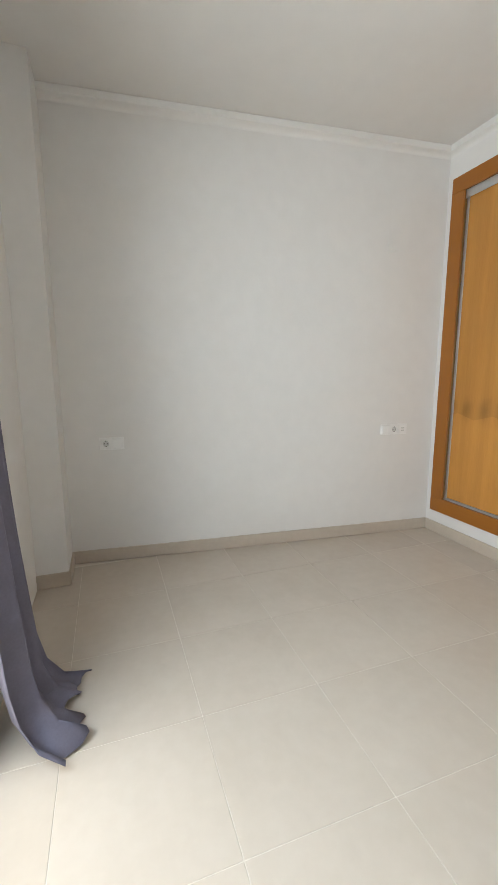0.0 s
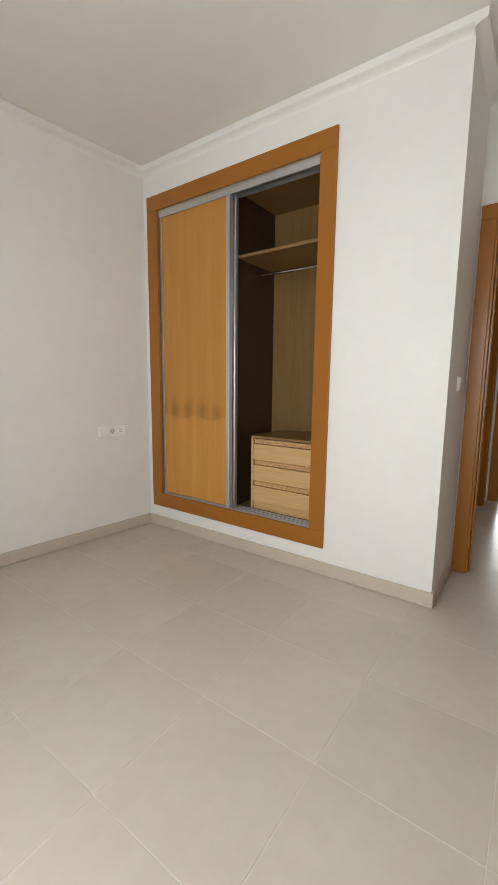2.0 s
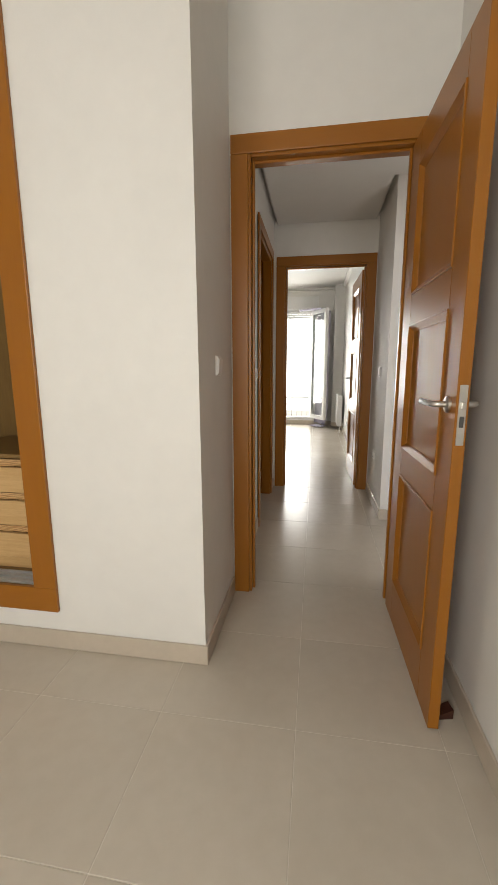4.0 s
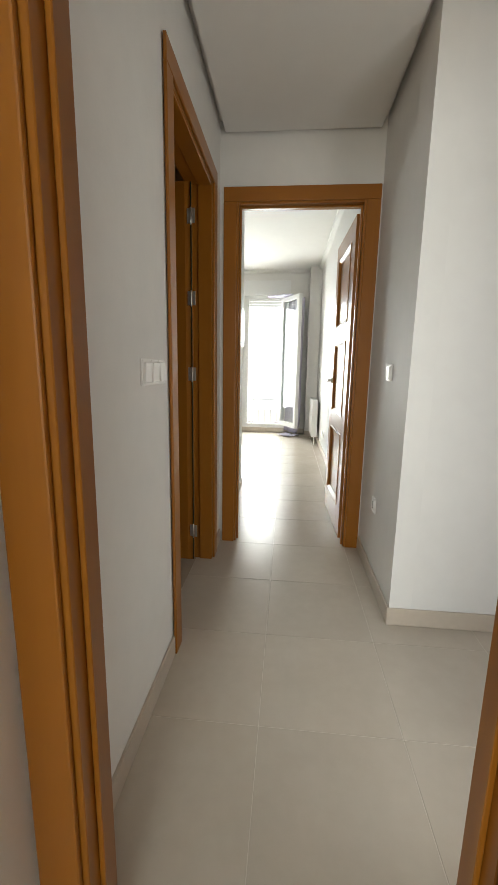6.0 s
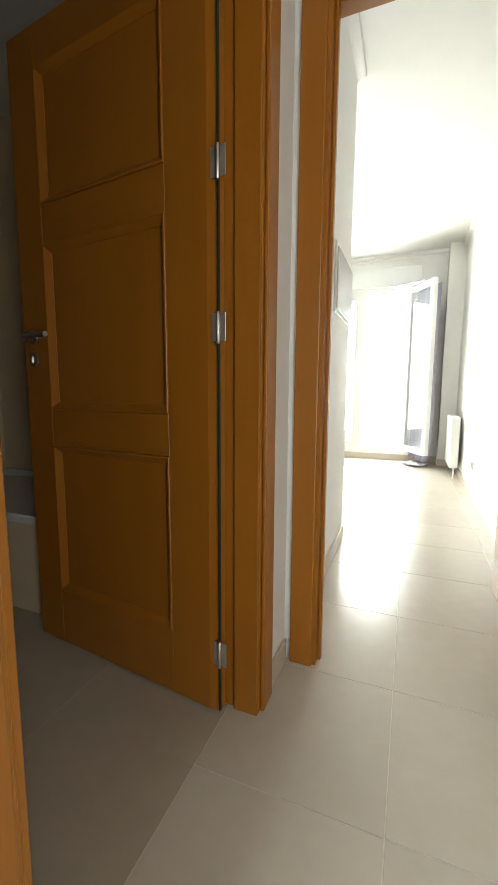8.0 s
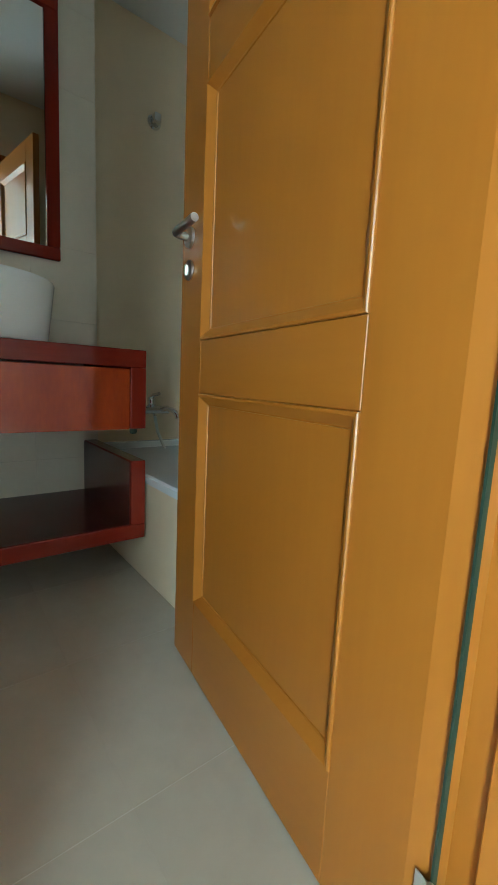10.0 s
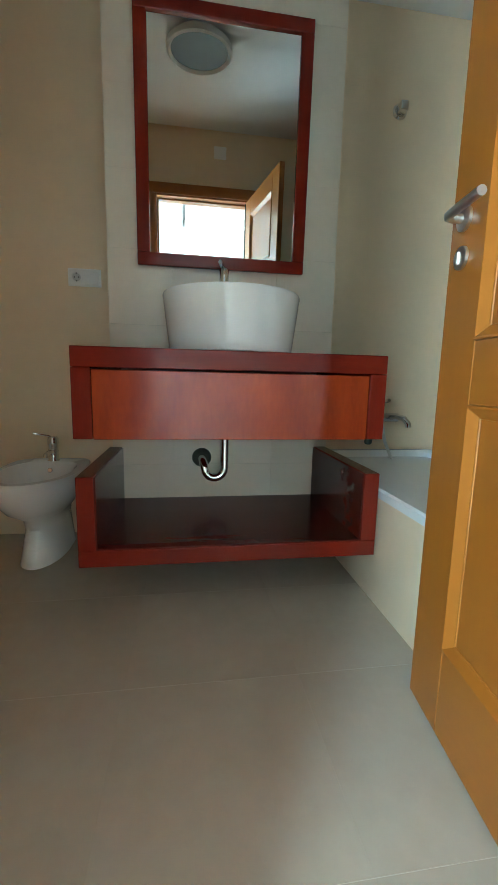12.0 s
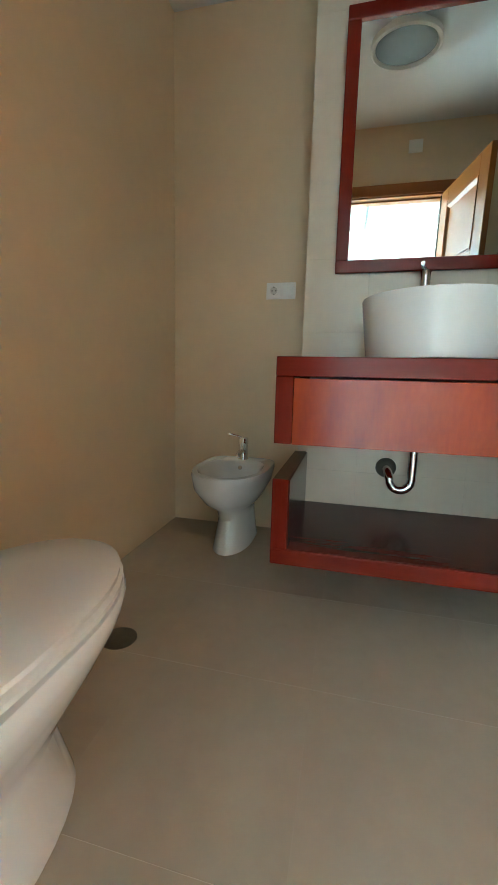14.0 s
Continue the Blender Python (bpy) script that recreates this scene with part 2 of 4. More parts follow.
def lathe(profile, steps=32, squash=1.0, close=False):
    """Turns (radius, z) pairs about the z axis."""
    bm = bmesh.new()
    rings = []
    for r, z in profile:
        if r < 1e-6:
            rings.append([bm.verts.new((0, 0, z))])
        else:
            rings.append([bm.verts.new((r * math.cos(2 * math.pi * i / steps), r * squash * math.sin(2 * math.pi * i / steps), z)) for i in range(steps)])
    for a, b in zip(rings, rings[1:]):
        for i in range(steps):
            j = (i + 1) % steps
            if len(a) == 1 and len(b) > 1:
                bm.faces.new((a[0], b[j], b[i]))
            elif len(b) == 1 and len(a) > 1:
                bm.faces.new((a[i], a[j], b[0]))
            elif len(a) > 1:
                bm.faces.new((a[i], a[j], b[j], b[i]))
    return bm


def loft(rings, cap=True):
    """Skins closed rings of equal count."""
    bm = bmesh.new()
    vs = [[bm.verts.new(p) for p in r] for r in rings]
    n = len(vs[0])
    for a, b in zip(vs, vs[1:]):
        for i in range(n):
            bm.faces.new((a[i], a[(i + 1) % n], b[(i + 1) % n], b[i]))
    if cap:
        bm.faces.new(list(reversed(vs[0])))
        bm.faces.new(vs[-1])
    return bm


def tube(points, radius, sides=12):
    """A round bar along a line of points."""
    pts = [Vector(p) for p in points]
    rings = []
    ref = None
    for i, p in enumerate(pts):
        d = (pts[min(i + 1, len(pts) - 1)] - pts[max(i - 1, 0)]).normalized()
        if ref is None:
            ref = d.orthogonal().normalized()
        ref = (ref - d * ref.dot(d)).normalized()
        side = d.cross(ref)
        rings.append([p + radius * (math.cos(2 * math.pi * k / sides) * ref + math.sin(2 * math.pi * k / sides) * side) for k in range(sides)])
    return loft(rings)


def arc(center, r, a0, a1, u, v, steps=8):
    c, u, v = Vector(center), Vector(u), Vector(v)
    return [c + r * (math.cos(radians(a0 + (a1 - a0) * i / steps)) * u + math.sin(radians(a0 + (a1 - a0) * i / steps)) * v) for i in range(steps + 1)]


def moved(bm, m):
    bmesh.ops.transform(bm, matrix=m, verts=bm.verts[:])
    return bm


def part(name, bm, mat, parent=None, label="", smooth=False):
    """Links a bmesh as one mesh object, under a thing or a part."""
    bmesh.ops.recalc_face_normals(bm, faces=bm.faces[:])
    me = bpy.data.meshes.new(name)
    bm.to_mesh(me)
    bm.free()
    me.materials.append(mat)
    if smooth:
        for p in me.polygons:
            p.use_smooth = True
        me.set_sharp_from_angle(angle=radians(40))
    ob = new(name, me)
    if parent:
        ob.parent = parent
    if label:
        ob["label"] = label
    return ob


def thing(name, m, label, category, group="", kind=""):
    e = new(name)
    e.matrix_world = m
    e.empty_display_size = 0.1
    return tagged(e, label, category, group, kind)


def structure(name, bm, mat, label, category):
    return tagged(part(name, bm, mat), label, category, kind="structure")


# ---- structure ----
H = 2.98
T = 0.10
WHITE = "smooth white painted plaster wall"


def wall(name, *dims, mat=PAINT, label=WHITE):
    return structure(name, boxes(*dims), mat, label, "wall")


# bedroom
SKEW = pose(-2.255, 0, 0, 0, 0, -5.6)
wall("wall_bedroom_west", (-0.20, -2.95, -0.02, 0, 0.0, H)).matrix_world = SKEW
wall("wall_wardrobe_west", (-2.355, 0.02, -0.02, -2.256, 0.60, H))
wall("wall_bedroom_pilaster", (-2.60, -2.85, -0.02, -2.235, -2.675, H), label="white painted pilaster beside the window")
wall("wall_wardrobe", (-2.255, 0, -0.02, -2.12, T, H), (-0.72, 0, -0.02, 0, T, H), (-2.12, 0, -0.02, -0.72, T, 0.26), (-2.12, 0, 2.51, -0.72, T, H))
wall("wall_bedroom_south", (-2.65, -2.95, -0.02, -1.08, -2.85, H), (0.42, -2.95, -0.02, 1.055, -2.85, H), (-1.08, -2.95, 2.28, 0.42, -2.85, H))
wall("wall_bedroom_east", (0.955, -2.85, -0.02, 1.055, 0.675, H))
wall("wall_bedroom_door", (-0.097, 0.578, -0.02, 0.06, 0.678, H), (0.84, 0.578, -0.02, 0.955, 0.678, H), (0.06, 0.578, 2.165, 0.84, 0.678, H))
# corridor and hall
wall("wall_corridor_west", (-0.10, T, -0.02, 0, 1.527, H), (-0.10, 2.363, -0.02, 0, 3.95, H), (-0.10, 1.527, 2.165, 0, 2.363, H))
# unseen wall; its opening is added to let the hall's fill lamp through
wall("wall_hall_south", (1.055, 0.578, -0.02, 1.08, 0.678, H), (1.80, 0.578, -0.02, 2.2, 0.678, H), (1.08, 0.578, 2.13, 1.80, 0.678, H))
wall("wall_hall_north", (1.045, 1.783, -0.02, 2.2, 1.883, H))
wall("wall_hall_east", (2.1, 0.678, -0.02, 2.2, 1.783, H))
wall("wall_corridor_east", (0.945, 1.783, -0.02, 1.045, 2.612, H))
wall("wall_living_door", (0.0, 2.612, -0.02, 0.065, 2.712, H), (0.895, 2.612, -0.02, 1.045, 2.712, H), (0.065, 2.612, 2.165, 0.895, 2.712, H))
# living room
wall("wall_living_east", (0.955, 2.712, -0.02, 1.055, 7.5, H))
wall("wall_living_north", (-3.6, 7.4, -0.02, -1.0, 7.6, H), (0.38, 7.4, -0.02, 1.055, 7.6, H), (-1.0, 7.4, -0.02, 0.38, 7.6, 0.10), (-1.0, 7.4, 2.42, 0.38, 7.6, H))
wall("wall_living_column", (0.76, 7.15, -0.02, 0.953, 7.398, H))
wall("wall_living_west", (-3.6, 3.85, -0.02, -3.5, 7.4, H))
wall("wall_living_south", (-3.5, 3.85, -0.02, -0.1, 3.95, H))
# bathroom
wall("wall_bathroom_south", (-2.29, 0.605, -0.02, -0.10, 0.725, H), mat=BATH_WALL, label="beige tiled bathroom wall")
wall("wall_bathroom_west", (-2.295, 0.725, -0.02, -2.195, 3.3, H), mat=BATH_WALL, label="beige tiled bathroom wall behind the bidet")
wall("wall_bathroom_pier", (-2.193, 1.47, -0.02, -1.935, 2.475, H), mat=BATH_GROUT, label="tiled pier behind the washbasin")
wall("wall_bathroom_north", (-2.195, 3.225, -0.02, -0.10, 3.325, H), mat=BATH_WALL, label="beige tiled wall above the bathtub")
wall("wall_bathroom_east", (-0.13, 0.725, -0.02, -0.101, 1.527, H), (-0.13, 2.363, -0.02, -0.101, 3.225, H), (-0.13, 1.527, 2.165, -0.101, 2.363, H), mat=BATH_WALL, label="beige tiled bathroom wall round the door")


def ceiling(name, x0, y0, x1, y1, z):
    return structure(name, boxes((x0, y0, z, x1, y1, z + 0.10)), CEILING, "flat white painted ceiling", "ceiling")


ceiling("ceiling_bedroom", -2.62, -2.86, 0.96, 0.58, 2.805)
ceiling("ceiling_hall_slab", -0.01, 0.67, 2.11, 2.62, 2.57)
structure("ceiling_hall", boxes((0.036, 0.72, 2.497, 0.909, 2.578, 2.569), (0.909, 0.72, 2.497, 2.11, 1.747, 2.569)), CEILING, "flat white ceiling panel with a shadow gap round it", "ceiling")
ceiling("ceiling_living", -3.51, 2.70, 0.96, 7.41, 2.83)
ceiling("ceiling_bathroom", -2.20, 0.72, -0.12, 3.23, 2.625)


def cornice(name, runs, z, drop=0.066, depth=0.048):
    """Coved plaster strips: (x, y, heading in degrees, length); the room lies to the left of the heading."""
    prof = [(0, -drop)] + [(depth * (1 - math.cos(a)), -drop + (drop - 0.042) * math.sin(a)) for a in (0.3, 0.6, 0.9, 1.2, 1.45)] + [(depth + 0.003, -0.038), (depth + 0.003, 0.0), (0, 0.0)]
    bm = bmesh.new()
    for x, y, h, length in runs:
        m = Matrix.Translation((x, y, z)) @ pose(0, 0, 0, 0, 0, h)
        a = [bm.verts.new(m @ Vector((0, d, k))) for d, k in prof]
        c = [bm.verts.new(m @ Vector((length, d, k))) for d, k in prof]
        n = len(prof)
        for q in range(n):
            bm.faces.new((a[q], a[(q + 1) % n], c[(q + 1) % n], c[q]))
        bm.faces.new(a)
        bm.faces.new(list(reversed(c)))
    return structure(name, bm, CORNICE, "white coved plaster cornice under the ceiling", "cornice")


cornice("trim_bedroom_cornice", [(-2.252, 0, 264.4, 2.70), (0, 0, 180, 2.26), (0, 0.53, 270, 0.58), (0.955, 0.578, 180, 0.955), (0.955, -2.85, 90, 3.38), (-2.235, -2.85, 0, 3.19)], 2.803)
cornice("trim_living_cornice", [(0.955, 7.4, 180, 4.4), (0.955, 2.712, 90, 4.6), (0, 3.95, 270, 1.2)], 2.83)


def skirting(name, *runs):
    """Tile skirting: (x0, y0, x1, y1, nx, ny)."""
    bm = bmesh.new()
    for x0, y0, x1, y1, nx, ny in runs:
        d = 0.011
        add_box(bm, min(x0, x1, x0 + nx * d, x1 + nx * d), min(y0, y1, y0 + ny * d, y1 + ny * d), 0.0015, max(x0, x1, x0 + nx * d, x1 + nx * d), max(y0, y1, y0 + ny * d, y1 + ny * d), 0.086)
    bmesh.ops.bevel(bm, geom=bm.edges[:], offset=0.002, segments=1, affect="EDGES")
    return structure(name, bm, SKIRT, "beige ceramic tile skirting along the wall", "skirting")


skirting("baseboard_bedroom", (-2.235, -2.85, -2.235, -2.664, 1, 0), (-2.51, -2.675, -2.235, -2.675, 0, 1), (-2.244, 0, 0.011, 0, 0, -1), (0, 0, 0, 0.562, 1, 0), (0.955, -2.85, 0.955, 0.562, -1, 0))
skirting("baseboard_bedroom_west", (0, -2.69, 0, -0.005, 1, 0)).matrix_world = SKEW
skirting("baseboard_corridor", (0, 0.70, 0, 1.466, 1, 0), (0, 2.424, 0, 2.60, 1, 0), (0.934, 1.783, 2.1, 1.783, 0, -1), (0.945, 1.783, 0.945, 2.60, -1, 0), (0.955, 0.678, 1.08, 0.678, 0, 1), (1.80, 0.678, 2.1, 0.678, 0, 1))
skirting("baseboard_living", (0, 2.74, 0, 3.961, 1, 0), (-3.5, 3.95, 0, 3.95, 0, 1), (0.955, 2.74, 0.955, 7.15, -1, 0), (0.76, 7.15, 0.944, 7.15, 0, -1), (-3.5, 7.4, 0.76, 7.4, 0, -1))

# ---- doors ----
ARCH = 0.092


def door_frame(name, m, inner_w, inner_h, depth, label, stop=0.32):
    """A lined opening: local x along the wall from 0 to inner_w, y through it from 0 to depth, architraves on both faces; stop: where the door stop begins."""
    e = thing(name, m, label, "door frame", kind="structure")
    for x0, x1 in ((-0.032, 0.0), (inner_w, inner_w + 0.032)):
        part("jamb", boxes((x0, -0.004, 0, x1, depth + 0.004, inner_h + 0.032), bevel=0.002, segments=1), WOOD, e)
    part("head_jamb", boxes((0.0005, -0.004, inner_h, inner_w - 0.0005, depth + 0.004, inner_h + 0.032), bevel=0.002, segments=1), WOOD_FLAT, e)
    for y0, y1 in ((-0.017, -0.0045), (depth + 0.0045, depth + 0.017)):
        for x0, x1 in ((-ARCH, -0.012), (inner_w + 0.012, inner_w + ARCH)):
            part("architrave", boxes((x0, y0, 0, x1, y1, inner_h + 0.0115), bevel=0.004), WOOD, e)
        part("head_architrave", boxes((-ARCH, y0, inner_h + 0.012, inner_w + ARCH, y1, inner_h + ARCH), bevel=0.004), WOOD_FLAT, e)
    for x0, x1 in ((0.0005, 0.012), (inner_w - 0.012, inner_w - 0.0005)):
        part("door_stop", boxes((x0, depth * stop, 0, x1, depth * 0.55, inner_h - 0.0005), bevel=0.002, segments=1), WOOD, e)
    part("door_stop", boxes((0.0125, depth * stop, inner_h - 0.012, inner_w - 0.0125, depth * 0.55, inner_h - 0.0005), bevel=0.002, segments=1), WOOD_FLAT, e)
    return e


def lever(side, e, x, z, dirx, keyed):
    """A steel lever handle with its rosette and key rosette, on the face at side * 0.0175."""
    s = side
    part("rosette", moved(lathe([(0, 0.010), (0.021, 0.010), (0.025, 0.007), (0.025, 0)], 24), pose(x, s * 0.0185, z, -90 * s)), STEEL, e, smooth=True)
    if keyed:
        part("key_rosette", moved(lathe([(0, 0.009), (0.020, 0.009), (0.024, 0.006), (0.024, 0)], 24), pose(x, s * 0.0185, z - 0.078, -90 * s)), STEEL, e, smooth=True)
        part("key_cylinder", boxes((x - 0.005, min(s * 0.02, s * 0.033), z - 0.092, x + 0.005, max(s * 0.02, s * 0.033), z - 0.066), bevel=0.002), STEEL, e)
    y = s * 0.062
    pts = [(x, s * 0.02, z), (x, s * 0.045, z)] + arc((x + dirx * 0.018, s * 0.045, z), 0.018, 180, 90, (dirx, 0, 0), (0, s, 0), 5) + [(x + dirx * 0.08, y + s * 0.001, z), (x + dirx * 0.128, y, z)]
    part("lever_handle", tube(pts, 0.0095, 12), STEEL, e, "brushed steel lever", smooth=True)


def panel_moulding(x0, x1, z0, z1, s):
    """A mitred, sloping bead round a door panel, on the face at side s."""
    bm = bmesh.new()
    rings = []
    for d, y in ((0.0003, 0.0042), (0.0003, 0.0205), (0.002, 0.0225), (0.006, 0.0225), (0.0085, 0.0205), (0.024, 0.0075), (0.027, 0.0065), (0.028, 0.0042)):
        rings.append([bm.verts.new((x, s * y, z)) for x, z in ((x0 + d, z0 + d), (x1 - d, z0 + d), (x1 - d, z1 - d), (x0 + d, z1 - d))])
    for p, q in zip(rings, rings[1:] + rings[:1]):
        for i in range(4):
            bm.faces.new((p[i], p[(i + 1) % 4], q[(i + 1) % 4], q[i]))
    bmesh.ops.recalc_face_normals(bm, faces=bm.faces)
    return bm


def panel_door(name, m, w, h, label, k=1.0, hinges=(0.15, 0.95, 1.40, 1.88), swing=1, inset=0.0, keyed=False):
    """A three-panel leaf: local x from the hinge edge 0 to w, thickness 0.035 about y = 0."""
    e = thing(name, m, label, "door", kind="structure")
    st, t = 0.128 * k, 0.0175
    rails = [(0.008, 0.205 * k), (0.725 * k, 0.845 * k), (1.370 * k, 1.490 * k), (h - 0.125, h)]
    ring = [(-inset, -t), (st, -t), (st, t), (-inset + 0.032, t), (-inset, t - 0.008)] if keyed else [(-inset, -t), (st, -t), (st, t), (-inset, t)]
    part("stile", loft([[(x, y, z) for x, y in ring] for z in (0.008, h)]), WOOD, e)
    part("stile", boxes((w - st, -t, 0.008, w, t, h), bevel=0.002, segments=1), WOOD, e)
    for z0, z1 in rails:
        part("rail", boxes((st + 0.0003, -t, z0, w - st - 0.0003, t, z1), bevel=0.002, segments=1), WOOD_FLAT, e)
    for (a, b), (c, d) in zip(rails, rails[1:]):
        part("panel", boxes((st, -0.004, b, w - st, 0.004, c)), WOOD, e)
        for s in (-1, 1):
            part("moulding", panel_moulding(st, w - st, b, c, s), WOOD, e)
    hz = 1.085 * k
    for s in (-1, 1):
        lever(s, e, w - 0.058, hz, -1, keyed)
    part("lock_plate", boxes((w - 0.0005, -0.011, hz - 0.115, w + 0.0025, 0.011, hz + 0.06), bevel=0.001, segments=1), STEEL, e, "steel lock plate")
    part("bolt_slot", boxes((w + 0.0022, -0.006, hz - 0.062, w + 0.0032, 0.006, hz - 0.030)), SOCKET_HOLE, e)
    part("latch", boxes((w + 0.002, -0.006, hz - 0.008, w + 0.011, 0.006, hz + 0.012), bevel=0.002), STEEL, e)
    if keyed:
        part("edge_seal", boxes((-inset - 0.0035, 0.0085, 0.012, -inset - 0.0005, 0.0178, h - 0.004)), RUBBER, e, "dark rubber seal")
    for z in hinges:
        hg = part("hinge", moved(lathe([(0, -0.042), (0.0040, -0.042), (0.0052, -0.040), (0.0052, 0.040), (0.0040, 0.042), (0, 0.042)], 12), pose(-0.004 - inset, swing * 0.021, z * k)), STEEL, e, smooth=True)
        part("hinge_leaf", boxes((0.001 - inset, swing * 0.0176 if swing > 0 else -0.0196, z * k - 0.036, 0.018 - inset, 0.0196 if swing > 0 else -0.0176, z * k + 0.038), bevel=0.0007, segments=1), HINGE, hg)
        part("hinge_leaf", boxes((-0.027 - inset, swing * 0.0176 if swing > 0 else -0.0196, z * k - 0.036, -0.010 - inset, 0.0196 if swing > 0 else -0.0176, z * k + 0.038), bevel=0.0007, segments=1), HINGE, hg)
    return e


door_frame("door_frame_bedroom", pose(0.100, 0.578, 0), 0.705, 2.13, 0.10, "honey-varnished wooden door frame of the bedroom")
door_frame("door_frame_living", pose(0.115, 2.612, 0), 0.73, 2.13, 0.10, "honey-varnished wooden door frame at the corridor's end")
door_frame("door_frame_bathroom", pose(0.0, 1.560, 0, 0, 0, 90), 0.77, 2.13, 0.131, "honey-varnished wooden door frame of the bathroom", -0.02)
panel_door("door_bedroom", pose(0.813, 0.552, 0, 0, 0, -88.7), 0.735, 2.11, "open honey-brown wooden door with three panels", 1.0, swing=1)
panel_door("door_living", pose(0.842, 2.735, 0, 0, 0, 92), 0.735, 2.11, "open honey-brown wooden door into the living room", 1.0, swing=-1)
panel_door("door_bathroom", pose(-0.138, 2.305, 0, 0, 0, 172.7), 0.81, 2.13, "open honey-brown wooden bathroom door with three panels", 1.065, (0.185, 1.066, 1.45, 1.84), swing=1, inset=0.035, keyed=True)


# ---- bedroom ----
def wardrobe():
    e = thing("built_in_wardrobe", pose(0, 0, 0), "built-in wardrobe in honey wood, one sliding door open", "wardrobe")
    x0, x1, z0, z1 = -2.203, -0.640, 0.176, 2.588
    xi0, xi1, zi0, zi1 = -2.095, -0.742, 0.284, 2.482
    y0, y1 = -0.016, -0.0005
    part("side_trim", boxes((x0, y0, zi0, xi0, y1, zi1), bevel=0.002), WOOD, e)
    part("side_trim", boxes((xi1, y0, zi0, x1, y1, zi1), bevel=0.002), WOOD, e)
    part("top_trim", boxes((x0, y0, zi1 + 0.0005, x1, y1, z1), bevel=0.002), WOOD_FLAT, e)
    part("bottom_trim", boxes((x0, y0, z0, x1, y1, zi0 - 0.0005), bevel=0.002), WOOD_FLAT, e)
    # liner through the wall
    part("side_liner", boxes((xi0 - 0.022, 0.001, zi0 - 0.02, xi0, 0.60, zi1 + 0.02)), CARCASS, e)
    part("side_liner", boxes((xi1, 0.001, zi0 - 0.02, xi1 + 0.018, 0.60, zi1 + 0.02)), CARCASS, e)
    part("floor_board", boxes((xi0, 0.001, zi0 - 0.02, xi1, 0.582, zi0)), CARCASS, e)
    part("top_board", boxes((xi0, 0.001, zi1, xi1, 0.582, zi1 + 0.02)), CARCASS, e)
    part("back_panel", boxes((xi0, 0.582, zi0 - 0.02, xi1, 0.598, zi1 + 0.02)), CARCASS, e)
    part("partition", boxes((-1.43, 0.10, zi0, -1.412, 0.582, zi1)), PARTITION, e, "brown board, coloured dark for the shade in the wardrobe")
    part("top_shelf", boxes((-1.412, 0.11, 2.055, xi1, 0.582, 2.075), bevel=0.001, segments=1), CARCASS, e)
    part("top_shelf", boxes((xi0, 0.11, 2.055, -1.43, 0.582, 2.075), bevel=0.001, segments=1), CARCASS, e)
    part("hanging_rail", tube([(-1.41, 0.36, 1.99), (xi1, 0.36, 1.99)], 0.0125), CHROME, e, "chrome rail", smooth=True)
    # tracks
    part("top_track", boxes((xi0, 0.002, zi1 - 0.055, xi1, 0.006, zi1), (xi0, 0.044, zi1 - 0.045, xi1, 0.048, zi1), (xi0, 0.088, zi1 - 0.05, xi1, 0.092, zi1), (xi0, 0.006, zi1 - 0.006, xi1, 0.088, zi1)), ALU, e, "grey aluminium track")
    part("bottom_track", boxes((xi0, 0.004, zi0, xi1, 0.09, zi0 + 0.004), (xi0, 0.010, zi0 + 0.004, xi1, 0.014, zi0 + 0.014), (xi0, 0.044, zi0 + 0.004, xi1, 0.048, zi0 + 0.014), (xi0, 0.082, zi0 + 0.004, xi1, 0.086, zi0 + 0.014)), ALU, e, "grey aluminium track")
    # sliding doors
    for nm, xa, xb, ya, yb in (("sliding_door", xi0 + 0.003, -1.402, 0.014, 0.032), ("sliding_door", xi0 + 0.03, -1.385, 0.058, 0.074)):
        d = part(nm, boxes((xa + 0.02, ya, zi0 + 0.018, xb - 0.03, yb, zi1 - 0.05)), VENEER, e, "oak-veneered sliding door")
        part("edge_profile", boxes((xa, ya - 0.005, zi0 + 0.014, xa + 0.022, yb + 0.005, zi1 - 0.046), bevel=0.003), ALU, d)
        part("edge_profile", boxes((xb - 0.034, ya - 0.008, zi0 + 0.014, xb, yb + 0.006, zi1 - 0.046), (xb - 0.012, ya - 0.014, zi0 + 0.014, xb, ya - 0.007, zi1 - 0.046), bevel=0.003), ALU, d)
    return e


wardrobe()


